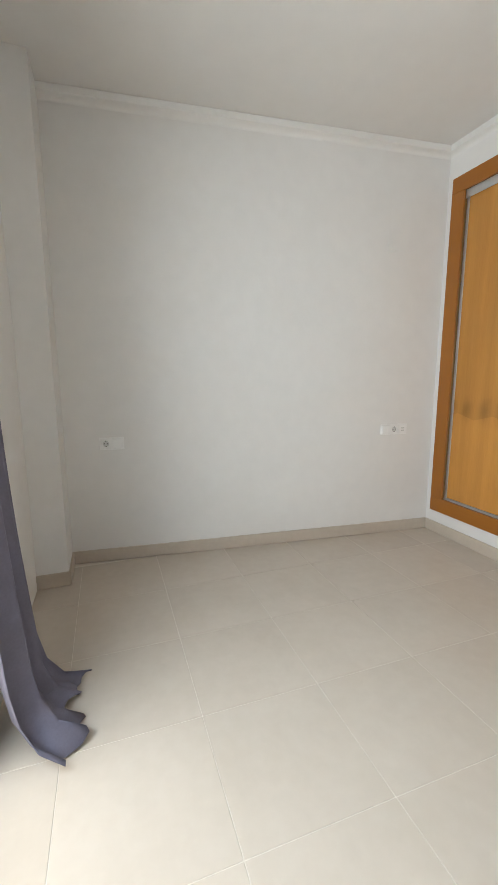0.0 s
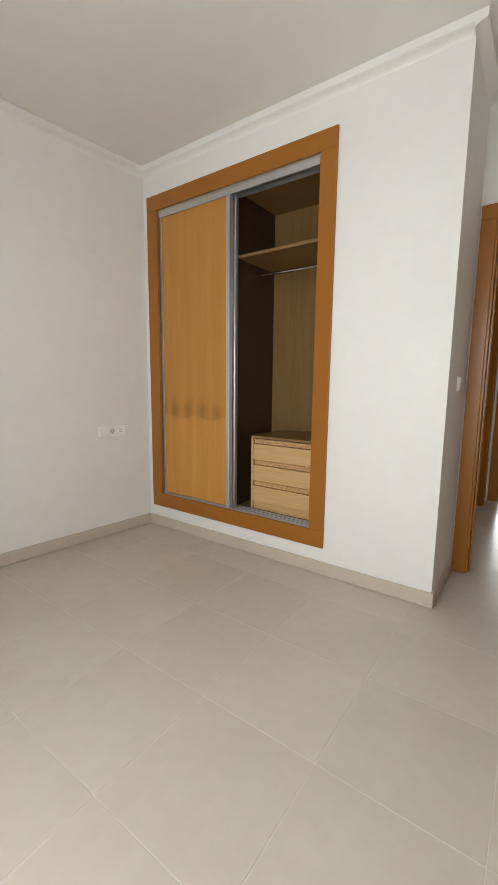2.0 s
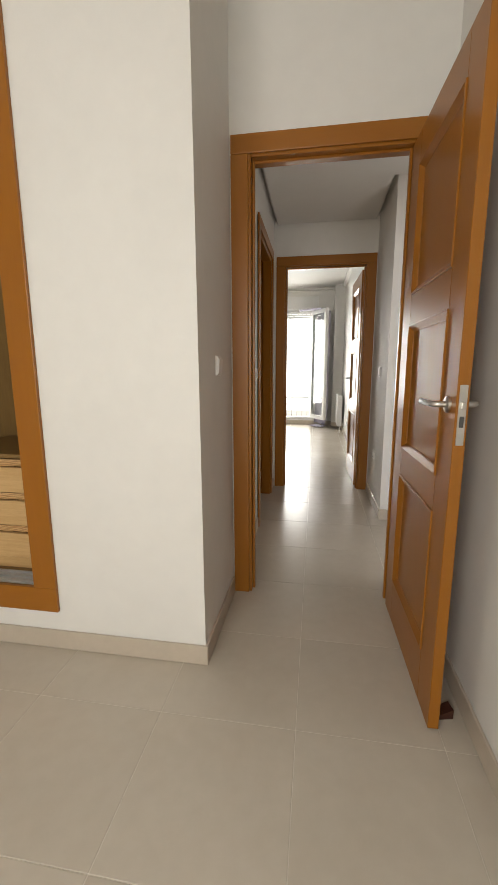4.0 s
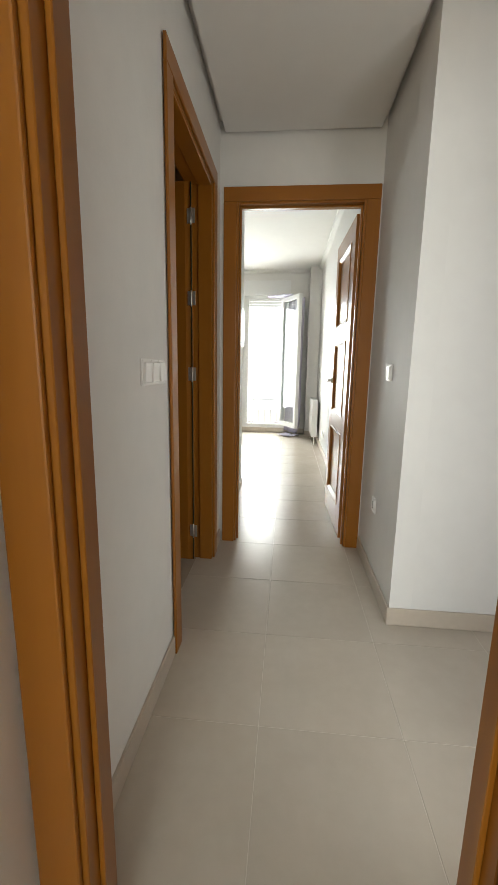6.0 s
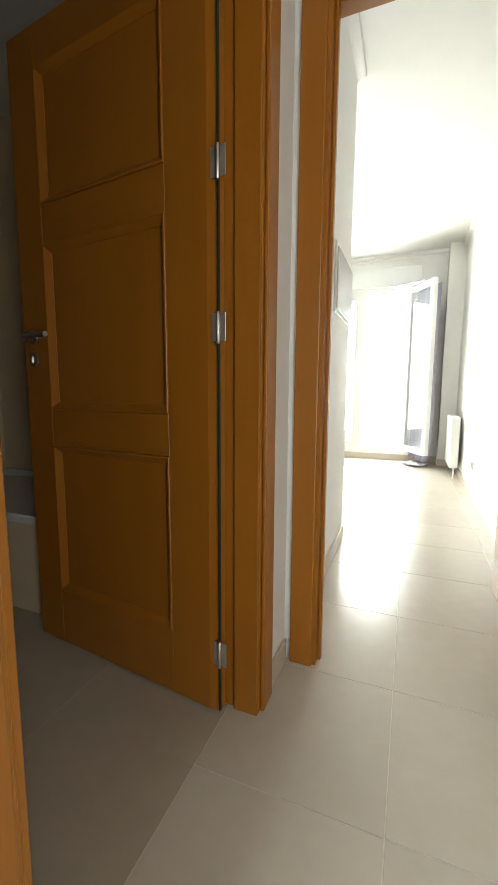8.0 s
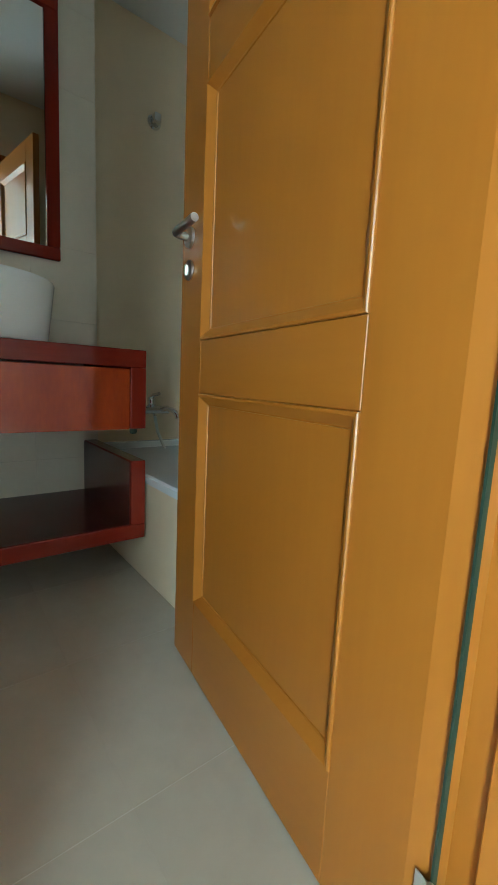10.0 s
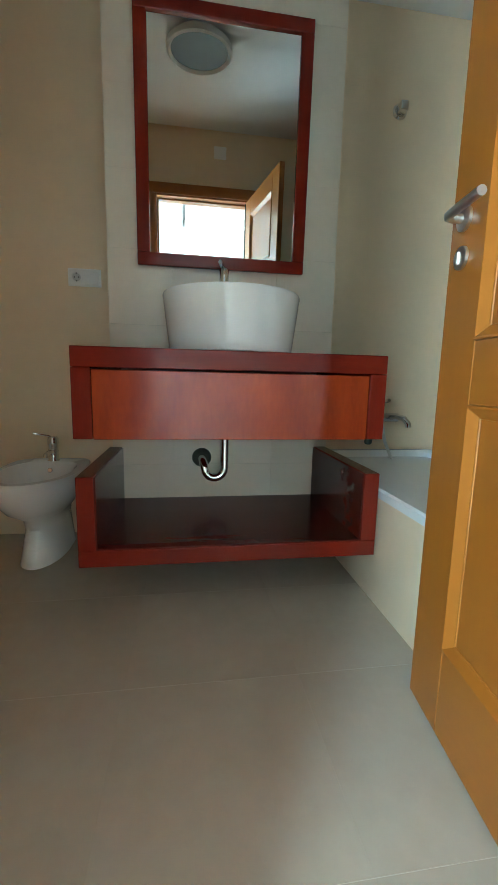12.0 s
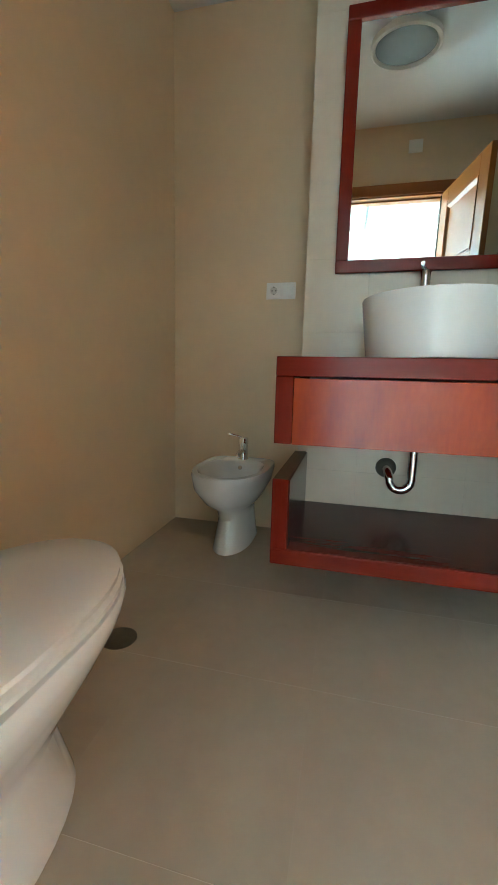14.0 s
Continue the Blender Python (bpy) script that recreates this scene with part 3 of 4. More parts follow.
def drawer_chest():
    x0, x1, y0, y1, z0, z1 = -1.285, -0.745, 0.115, 0.578, 0.284, 0.828
    e = thing("drawer_unit", pose((x0 + x1) / 2, y0, z0), "pale oak unit of three drawers inside the wardrobe", "drawers")
    w, d, h = (x1 - x0) / 2, y1 - y0, z1 - z0
    part("side", boxes((-w, 0, 0, -w + 0.016, d, h - 0.018)), DRAWER, e)
    part("side", boxes((w - 0.016, 0, 0, w, d, h - 0.018)), DRAWER, e)
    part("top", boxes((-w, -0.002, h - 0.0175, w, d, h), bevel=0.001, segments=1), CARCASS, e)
    part("plinth", boxes((-w + 0.017, 0.02, 0, w - 0.017, 0.036, 0.058)), DRAWER, e)
    for i in range(3):
        za = 0.062 + i * 0.154
        part("drawer_front", boxes((-w + 0.019, -0.001, za, w - 0.019, 0.017, za + 0.114), bevel=0.0015, segments=1), DRAWER, e)
        part("grip_rail", boxes((-w + 0.019, 0.016, za + 0.117, w - 0.019, 0.024, za + 0.150), (-w + 0.030, 0.004, za + 0.136, w - 0.019, 0.016, za + 0.150)), GRIP, e, "recessed wavy-grained grip")
    part("inner_back", boxes((-w + 0.017, d - 0.012, 0.003, w - 0.017, d - 0.002, h - 0.019)), CARCASS, e)


drawer_chest()


def plate(name, m, modules, label, category):
    """A row of switch or socket modules on a wall: local x along the wall, -y out of it."""
    n = len(modules)
    e = thing(name, m, label, category)
    s = 0.072
    part("back_plate", boxes((-n * s / 2 - 0.004, -0.006, -0.041, n * s / 2 + 0.004, 0, 0.041), bevel=0.002), PLASTIC, e)
    for i, kind in enumerate(modules):
        x = (i - (n - 1) / 2) * s
        bm = bmesh.new()
        for q in ((x - 0.0345, -0.0095, -0.0375, x + 0.0345, -0.0055, -0.0325), (x - 0.0345, -0.0095, 0.0325, x + 0.0345, -0.0055, 0.0375), (x - 0.0345, -0.0095, -0.0325, x - 0.031, -0.0055, 0.0325), (x + 0.031, -0.0095, -0.0325, x + 0.0345, -0.0055, 0.0325)):
            add_box(bm, *q)
        part("module_bezel", bm, PLASTIC, e)
        if kind == "socket":
            part("socket_ring", moved(lathe([(0.026, 0), (0.026, 0.004), (0.021, 0.004), (0.020, -0.001), (0, -0.001)], 28), pose(x, -0.0085, 0, 90)), PLASTIC, e, smooth=True)
            part("socket_well", moved(lathe([(0.0188, 0.0008), (0, 0.0008)], 28), pose(x, -0.0088, 0, 90)), SOCKET_WELL, e)
            for dx in (-0.0095, 0.0095):
                part("pin_hole", moved(lathe([(0.0034, 0.0), (0.0034, 0.0012), (0, 0.0012)], 12), pose(x + dx, -0.0095, 0, 90)), SOCKET_HOLE, e)
            for z in (-0.0175, 0.0175):
                part("earth_clip", boxes((x - 0.003, -0.0125, z - 0.0025, x + 0.003, -0.009, z + 0.0025)), SOCKET_HOLE, e)
        elif kind == "dark":
            part("blank_insert", boxes((x - 0.030, -0.0105, -0.033, x + 0.030, -0.0075, 0.033), bevel=0.003), PLASTIC, e)
            for z in (-0.010, 0.008):
                part("data_port", boxes((x - 0.014, -0.0118, z - 0.004, x + 0.014, -0.0100, z + 0.004)), SOCKET_WELL, e)
        else:
            k = boxes((x - 0.0295, -0.0150, -0.031, x + 0.0295, -0.0045, 0.031), bevel=0.003)
            part("rocker", moved(k, pose(0, 0, 0, 4 if kind == "up" else -4)), PLASTIC, e)
    return e


plate("socket_plate", SKEW @ pose(0.0005, -0.343, 0.823, 0, 0, 90), ["up", "socket", "dark"], "white wall plate with a switch, socket and outlet", "socket")
plate("socket_plate", SKEW @ pose(0.0005, -2.40, 0.80, 0, 0, 90), ["socket", "up"], "white wall plate with a socket and switch", "socket")
plate("light_switch", pose(0.0005, 0.285, 1.205, 0, 0, 90), ["up"], "single white light switch beside the bedroom door", "switch")
plate("light_switch_row", pose(0.0005, 1.30, 1.16, 0, 0, 90), ["up", "up", "down"], "white row of three light switches in the corridor", "switch")
plate("light_switch", pose(0.9445, 2.11, 1.165, 0, 0, -90), ["up"], "single white light switch on the corridor wall", "switch")
plate("socket_plate", pose(0.9445, 2.225, 0.435, 0, 0, -90), ["socket"], "white socket low on the corridor wall", "socket")
plate("socket_plate", pose(-2.1945, 1.316, 1.281, 0, 0, 90), ["socket", "up"], "white wall plate with a socket and switch above the bidet", "socket")
plate("socket_plate", pose(0.9545, 5.5, 0.30, 0, 0, -90), ["socket", "socket"], "white double socket low on the living room wall", "socket")
tagged(part("blanking_plate", moved(boxes((0.0002, -0.045, -0.065, 0.005, 0.045, 0.065), bevel=0.002), SKEW @ pose(0, -0.42, 2.17)), PAINT), "painted-over rectangular junction cover on the wall", "cover")


def curtain(name, m, width, height, folds, label, spread=0.0):
    """A hanging cloth of deep folds with a hem that lies on the floor."""
    bm = bmesh.new()
    nu, nv = folds * 10, 30
    rows = []
    for j in range(nv + 1):
        f = j / nv
        row = []
        for i in range(nu + 1):
            u = i / nu
            a = u * folds * 2 * math.pi
            amp = 0.045 * (0.55 + 0.45 * f) * (0.8 + 0.35 * noise.noise((u * 5, 0.3, 1.7)))
            x = u * width + 0.02 * math.sin(a * 0.5 + 1) * f + 0.03 * noise.noise((u * 4, f * 2, 5))
            y = amp * math.sin(a + 0.7 * noise.noise((u * 3, f * 1.5, 2)))
            y += 0.07 * max(0.0, (f - 0.5) / 0.5) ** 1.6
            z = height * (1 - f)
            if f > 0.9:
                g = (f - 0.9) / 0.1
                y += spread * g * g * (0.95 + 0.16 * math.sin(a * 0.62 + 0.5)) + 0.018 * g * math.sin(a * 2.1)
                x += 0.11 * g * g * (u - 0.10) + 0.014 * g * math.sin(a * 1.7 + 1)
                z = max(0.006 + 0.017 * (1 + math.sin(a * 1.3)) * g, z * (1 - 0.55 * g))
            row.append(bm.verts.new((x, y, z)))
        rows.append(row)
    for a, b in zip(rows, rows[1:]):
        for i in range(nu):
            bm.faces.new((a[i], a[i + 1], b[i + 1], b[i]))
    ob = part(name, bm, CURTAIN, smooth=True)
    s = ob.modifiers.new("thickness", "SOLIDIFY")
    s.thickness = 0.002
    ob.matrix_world = m
    return tagged(ob, label, "curtain")


curtain("curtain", pose(-1.41, -2.79, 0), 0.34, 2.5, 4, "grey-violet fabric curtain with its hem lying on the floor", 0.14)
tagged(part("curtain_rod", tube([(-1.55, -2.79, 2.51), (0.75, -2.79, 2.51)], 0.013), STEEL, smooth=True), "steel curtain rod above the bedroom window", "curtain rod")


tagged(part("door_wedge", loft([[(-0.03, -0.02, 0), (0.03, -0.02, 0), (0.03, 0.02, 0), (-0.03, 0.02, 0)], [(-0.03, -0.02, 0.012), (0.03, -0.02, 0.035), (0.03, 0.02, 0.035), (-0.03, 0.02, 0.012)]]), DARK_WOOD), "small dark wooden wedge behind the bedroom door", "door wedge").matrix_world = pose(0.878, -0.110, 0.0005, 0, 0, 12)

# ---- windows ----
def sash(name, w, h, parent, fixed=True):
    f = part(name, boxes((0, -0.03, 0, 0.065, 0.03, h), (w - 0.065, -0.03, 0, w, 0.03, h), (0.065, -0.03, 0, w - 0.065, 0.03, 0.075), (0.065, -0.03, h - 0.065, w - 0.065, 0.03, h)), PVC, parent)
    p = part("pane", boxes((0.06, -0.006, 0.07, w - 0.06, 0.006, h - 0.06)), GLASS, f)
    p.visible_shadow = False
    return f


w1 = thing("window_living", pose(-1.0, 7.46, 0.10), "white french window with one leaf open inward", "window", kind="structure")
part("window_frame", boxes((0, -0.04, 0, 0.06, 0.04, 2.32), (1.32, -0.04, 0, 1.38, 0.04, 2.32), (0.06, -0.04, 0, 1.32, 0.04, 0.06), (0.06, -0.04, 2.26, 1.32, 0.04, 2.32), (0.66, -0.04, 0.06, 0.72, 0.04, 2.26)), PVC, w1)
fs = sash("fixed_leaf", 0.60, 2.2, w1)
fs.matrix_basis = pose(0.06, 0, 0.06)
os_ = sash("open_leaf", 0.60, 2.2, w1)
os_.matrix_basis = pose(1.325, -0.07, 0.06, 0, 0, -62.0)
w2 = thing("window_bedroom", pose(-1.08, -2.90, 0.0), "white french window of the bedroom", "window", kind="structure")
part("window_frame", boxes((0, -0.04, 0, 0.06, 0.04, 2.28), (1.44, -0.04, 0, 1.50, 0.04, 2.28), (0.06, -0.04, 0, 1.44, 0.04, 0.06), (0.06, -0.04, 2.22, 1.44, 0.04, 2.28)), PVC, w2)


# ---- bathroom ----
def vanity():
    xf, xb, y0, y1 = -1.342, -1.922, 1.457, 2.467
    e = thing("bathroom_vanity", pose((xf + xb) / 2, (y0 + y1) / 2, 0.20), "dark red mahogany vanity shelf hung on the wall", "vanity")
    d, w = (xf - xb) / 2, (y1 - y0) / 2
    zt = 0.902 - 0.20
    part("top", boxes((-d, -w, zt - 0.062, d, w, zt), bevel=0.003), MAHOGANY, e)
    part("side_panel", boxes((-d, -w, zt - 0.282, d, -w + 0.058, zt - 0.0625), bevel=0.003), MAHOGANY_V, e)
    part("side_panel", boxes((-d, w - 0.058, zt - 0.282, d, w, zt - 0.0625), bevel=0.003), MAHOGANY_V, e)
    part("drawer_front", boxes((d - 0.030, -w + 0.0585, zt - 0.284, d - 0.008, w - 0.0585, zt - 0.068), bevel=0.002), DRAWER_RED, e, "glossy orange-red wavy-grained drawer front")
    part("bumper", moved(lathe([(0, -0.026), (0.010, -0.025), (0.014, -0.018), (0.012, 0)], 16), pose(d - 0.06, w - 0.024, zt - 0.2825)), RUBBER, e, "small black rubber bumper", smooth=True)
    part("apron_bottom", boxes((-d, -w + 0.0585, zt - 0.28, d - 0.031, w - 0.0585, zt - 0.265)), MAHOGANY, e)
    part("bottom_shelf", boxes((-d, -w, 0.0, d, w, 0.055), bevel=0.003), MAHOGANY, e)
    part("shelf_side", boxes((-d, -w, 0.0555, d, -w + 0.055, 0.30), bevel=0.003), MAHOGANY_V, e)
    part("shelf_side", boxes((-d, w - 0.055, 0.0555, d, w, 0.30), bevel=0.003), MAHOGANY_V, e)
    # thin added sheets that put the compartment's shade into colour
    part("shelf_lining", boxes((-d, -w + 0.060, 0.0555, d - 0.006, w - 0.060, 0.0595)), MAHOGANY_SHADE, e, "thin dark sheet for the shade on the shelf")
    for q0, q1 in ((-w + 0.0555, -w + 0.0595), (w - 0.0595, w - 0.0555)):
        part("side_lining", boxes((-d, q0, 0.0560, d - 0.006, q1, 0.296)), MAHOGANY_SHADE, e, "thin dark sheet for the shade on the inner side")
    return e


vanity()
basin = thing("vessel_basin", pose(-1.622, 1.968, 0.9025), "round white ceramic vessel basin on the vanity", "basin")
part("bowl", lathe([(0, 0.0), (0.215, 0.0), (0.229, 0.006), (0.254, 0.205), (0.251, 0.212), (0.243, 0.212), (0.238, 0.204), (0.205, 0.05), (0.10, 0.028), (0, 0.025)], 64), CERAMIC, basin, smooth=True)
part("basin_drain", moved(lathe([(0, 0.004), (0.02, 0.004), (0.022, 0)], 20), pose(0, 0, 0.0255)), CHROME, basin, smooth=True)
tap = thing("basin_tap", pose(-1.893, 1.962, 0.9025), "tall chrome single-lever basin tap", "tap")
part("tap_body", lathe([(0, 0), (0.027, 0), (0.027, 0.006), (0.019, 0.012), (0.019, 0.31), (0.021, 0.315), (0.021, 0.375), (0.018, 0.382), (0, 0.382)], 24), CHROME, tap, smooth=True)
part("spout", tube([(0.01, 0, 0.27), (0.07, 0, 0.285), (0.13, 0, 0.275), (0.135, 0, 0.262)], 0.012), CHROME, tap, smooth=True)
part("tap_lever", tube([(0, 0, 0.376), (0.006, -0.008, 0.390), (0.022, -0.016, 0.396), (0.045, -0.020, 0.398)], 0.009), CHROME, tap, smooth=True)

siphon = thing("drain_siphon", pose(-1.924, 1.87, 0.45), "chrome bent waste pipe under the basin", "pipe")
part("wall_flange", moved(lathe([(0, 0.022), (0.02, 0.022), (0.040, 0.010), (0.045, 0)], 24), pose(0.003, 0, 0.0, 0, 90)), DARK_STEEL, siphon, smooth=True)
part("waste_pipe", tube([(0.01, 0, 0), (0.045, 0, 0), (0.07, 0.005, -0.012)] + [(0.08, 0.01 + 0.045 * (1 - math.cos(radians(a))), -0.035 - 0.045 * math.sin(radians(a))) for a in range(0, 181, 20)] + [(0.08, 0.10, 0.05), (0.08, 0.10, 0.24)], 0.019), CHROME, siphon, smooth=True)

mirror = thing("wall_mirror", pose(-1.9235, 1.957, 1.286, 0, 2.2, 0), "wall mirror in a dark red wooden frame", "mirror")
W2, HM, F = 0.36, 0.972, 0.052
part("frame_side", boxes((0, -W2, F, 0.022, -W2 + F, HM - F), bevel=0.004), MAHOGANY_V, mirror)
part("frame_side", boxes((0, W2 - F, F, 0.022, W2, HM - F), bevel=0.004), MAHOGANY_V, mirror)
part("frame_rail", boxes((0, -W2, 0, 0.022, W2, F - 0.0005), bevel=0.004), MAHOGANY, mirror)
part("frame_rail", boxes((0, -W2, HM - F + 0.0005, 0.022, W2, HM), bevel=0.004), MAHOGANY, mirror)
part("mirror_glass", boxes((0.002, -W2 + F, F, 0.010, W2 - F, HM - F)), MIRROR, mirror)


def oval(a, b, z, n=36, cx=0.0, back=0.0, power=2.0):
    """A rounded ring: half axes a along x and b along y; power above 2 squares it off; back flattens the rear half."""
    pts = []
    for i in range(n):
        t = 2 * math.pi * i / n
        c, s = math.cos(t), math.sin(t)
        p = power if c > 0 else power + back
        r = (abs(c) ** p + abs(s) ** p) ** (-1 / p)
        pts.append((cx + a * c * r, b * s * r, z))
    return pts


def bidet(m):
    e = thing("bidet", m, "white ceramic bidet standing against the beige wall", "bidet")
    body = loft([oval(0.20, 0.095, 0.0, cx=-0.06, back=3), oval(0.195, 0.09, 0.02, cx=-0.06, back=3), oval(0.165, 0.075, 0.15, cx=-0.08, back=3), oval(0.18, 0.085, 0.20, cx=-0.07, back=3),
                 oval(0.235, 0.135, 0.25, cx=-0.03, back=3), oval(0.27, 0.172, 0.32, cx=0.0, back=3), oval(0.28, 0.185, 0.385, cx=0.0, back=3), oval(0.275, 0.18, 0.40, cx=0.0, back=3),
                 oval(0.215, 0.15, 0.402, cx=0.03, back=1), oval(0.20, 0.14, 0.39, cx=0.03, back=1), oval(0.15, 0.10, 0.31, cx=0.03, back=1), oval(0.05, 0.035, 0.285, cx=0.03)])
    part("ceramic_body", body, CERAMIC, e, smooth=True)
    part("overflow", moved(lathe([(0, 0.004), (0.009, 0.004), (0.012, 0)], 16), pose(-0.148, 0, 0.365, 0, 75)), CHROME, e, smooth=True)
    part("side_bolt", moved(lathe([(0, 0.006), (0.008, 0.004), (0.008, 0)], 12), pose(-0.13, 0.085, 0.17, -90)), CHROME, e, smooth=True)
    t = part("tap_body", moved(lathe([(0, 0), (0.028, 0), (0.028, 0.006), (0.024, 0.012), (0.024, 0.080), (0.026, 0.084), (0.026, 0.112), (0.020, 0.120), (0, 0.121)], 24), pose(-0.21, 0, 0.40)), CHROME, e, smooth=True)
    part("spout", tube([(-0.205, 0, 0.440), (-0.15, 0, 0.452), (-0.11, 0, 0.444), (-0.102, 0, 0.430)], 0.013), CHROME, t, smooth=True)
    lv = boxes((-0.011, -0.078, -0.005, 0.011, 0.0, 0.005), bevel=0.004)
    part("lever", moved(lv, pose(-0.205, -0.008, 0.522, -14, 0, 25)), CHROME, t, smooth=True)



bidet(pose(-1.908, 1.155, 0))


def toilet(m):
    e = thing("toilet", m, "white ceramic toilet with its lid closed", "toilet")
    body = loft([oval(0.25, 0.125, 0.0, cx=-0.09, back=4), oval(0.245, 0.12, 0.02, cx=-0.09, back=4), oval(0.215, 0.10, 0.15, cx=-0.10, back=4), oval(0.235, 0.115, 0.21, cx=-0.07, back=4),
                 oval(0.28, 0.155, 0.29, cx=-0.02, back=4), oval(0.30, 0.184, 0.355, cx=0.0, back=4), oval(0.31, 0.192, 0.39, cx=0.0, back=4), oval(0.305, 0.188, 0.402, cx=0.0, back=4)])
    part("ceramic_bowl", body, CERAMIC, e, smooth=True)
    part("seat", loft([oval(0.285, 0.178, 0.404, cx=0.005, back=2), oval(0.298, 0.186, 0.410, cx=0.005, back=2), oval(0.298, 0.186, 0.420, cx=0.005, back=2), oval(0.290, 0.180, 0.424, cx=0.005, back=2)]), SEAT, e, smooth=True)
    part("lid", loft([oval(0.278, 0.172, 0.4245, cx=0.005, back=2), oval(0.290, 0.181, 0.430, cx=0.005, back=2), oval(0.290, 0.181, 0.440, cx=0.005, back=2), oval(0.270, 0.165, 0.449, cx=0.005, back=2), oval(0.15, 0.09, 0.452, cx=0.005, back=2)]), SEAT, e, smooth=True)
    part("cistern", boxes((-0.415, -0.18, 0.4, -0.27, 0.18, 0.76), bevel=0.025, segments=3), CERAMIC, e, smooth=True)
    part("cistern_lid", boxes((-0.419, -0.19, 0.762, -0.262, 0.19, 0.795), bevel=0.012, segments=3), CERAMIC, e, smooth=True)
    part("flush_button", moved(lathe([(0, 0.008), (0.022, 0.008), (0.025, 0)], 20), pose(-0.34, 0, 0.795)), CHROME, e, smooth=True)


toilet(pose(-0.550, 1.115, 0, 0, 0, 180))
tagged(part("floor_drain", moved(lathe([(0, 0.003), (0.048, 0.003), (0.056, 0.001), (0.056, 0)], 28), pose(-1.091, 1.025, 0.0005)), DARK_STEEL, smooth=True), "round steel drain cover set in the bathroom floor", "drain")


def bathtub():
    x0, x1, y0, y1, zr = -2.19, -0.42, 2.478, 3.222, 0.440
    e = thing("bathtub", pose((x0 + x1) / 2, (y0 + y1) / 2, 0), "white bathtub with a beige tiled front", "bathtub")
    a, b = (x1 - x0) / 2, (y1 - y0) / 2
    part("front_panel", boxes((-a, -b + 0.012, 0, a, -b + 0.035, zr - 0.036)), BATH_WALL, e, "beige tiled tub front")
    part("end_panel", boxes((a - 0.035, -b + 0.036, 0, a - 0.012, b, zr - 0.036)), BATH_WALL, e)
    rings = []
    for sx, sy, z, p in ((a, b, zr - 0.034, 18), (a, b, zr - 0.008, 18), (a - 0.007, b - 0.007, zr, 18), (a - 0.042, b - 0.036, zr, 10), (a - 0.052, b - 0.046, zr - 0.012, 9), (a - 0.085, b - 0.075, 0.14, 7), (a - 0.13, b - 0.12, 0.09, 6), (0.3, 0.1, 0.08, 3)):
        rings.append([(sx * c, sy * s, z) for c, s in [(math.copysign(abs(math.cos(t)) ** (2 / p), math.cos(t)), math.copysign(abs(math.sin(t)) ** (2 / p), math.sin(t))) for t in [2 * math.pi * i / 64 for i in range(64)]]])
    part("tub_shell", loft(rings), CERAMIC, e, smooth=True)
    part("overflow_cover", moved(lathe([(0, 0.010), (0.03, 0.010), (0.035, 0.004), (0.036, 0)], 24), pose(-a + 0.068, 0.035, 0.350, 0, 82)), CHROME, e, smooth=True)
    part("drain_plug", moved(lathe([(0, 0.006), (0.025, 0.006), (0.03, 0)], 24), pose(-a + 0.42, 0, 0.088)), CHROME, e, smooth=True)


bathtub()
mixer = thing("bath_mixer", pose(-2.193, 2.865, 0.625), "chrome bath mixer on the tiled wall", "tap")
part("mixer_body", tube([(0.06, -0.085, 0), (0.06, 0.085, 0)], 0.025), CHROME, mixer, smooth=True)
for y in (-0.075, 0.075):
    part("wall_union", tube([(0.002, y, 0), (0.02, y, 0), (0.055, y, 0)], 0.019), CHROME, mixer, smooth=True)
part("cartridge", moved(lathe([(0, 0.075), (0.018, 0.074), (0.024, 0.066), (0.024, 0.03), (0.020, 0.015), (0.020, 0)], 24), pose(0.06, -0.02, 0)), CHROME, mixer, smooth=True)
part("spout", tube([(0.06, 0.03, 0), (0.11, 0.05, 0.012), (0.16, 0.07, 0.004), (0.185, 0.082, -0.022), (0.188, 0.083, -0.04)], 0.015), CHROME, mixer, smooth=True)
part("lever", tube([(0.06, -0.02, 0.068), (0.085, -0.02, 0.085), (0.15, -0.015, 0.098)], 0.010), CHROME, mixer, smooth=True)
part("hand_shower_outlet", tube([(0.06, 0, -0.01), (0.063, 0, -0.035)], 0.012), CHROME, mixer, smooth=True)
holder = thing("shower_holder", pose(-2.193, 2.868, 2.17), "chrome shower bracket on the tiled wall", "bracket")
part("rosette", moved(lathe([(0, 0.012), (0.03, 0.012), (0.038, 0.004), (0.038, 0)], 24), pose(0.001, 0, 0, 0, 90)), CHROME, holder, smooth=True)
part("clip", boxes((0.012, -0.02, -0.02, 0.055, 0.02, 0.025), bevel=0.006), CHROME, holder)
rod = tagged(part("shower_rail", tube([(-1.935, 2.46, 2.44), (-1.62, 2.46, 2.44)], 0.012), PLASTIC, smooth=True), "short white shower rail stub above the tub", "rail")

hose = tagged(part("shower_hose", tube([(-2.13, 2.865, 0.592), (-2.11, 2.875, 0.50), (-2.04, 2.91, 0.36), (-1.95, 2.95, 0.22), (-1.82, 2.93, 0.110), (-1.62, 2.90, 0.099), (-1.45, 2.90, 0.099)], 0.0085), STEEL, smooth=True), "steel shower hose lying in the bathtub", "hose")
lamp = thing("ceiling_lamp", pose(-1.065, 1.873, 2.625), "round ceiling lamp with a white ring and grey glass", "lamp")
part("base", lathe([(0, 0), (0.15, 0), (0.15, -0.03), (0, -0.03)], 40), PLASTIC, lamp, smooth=True)
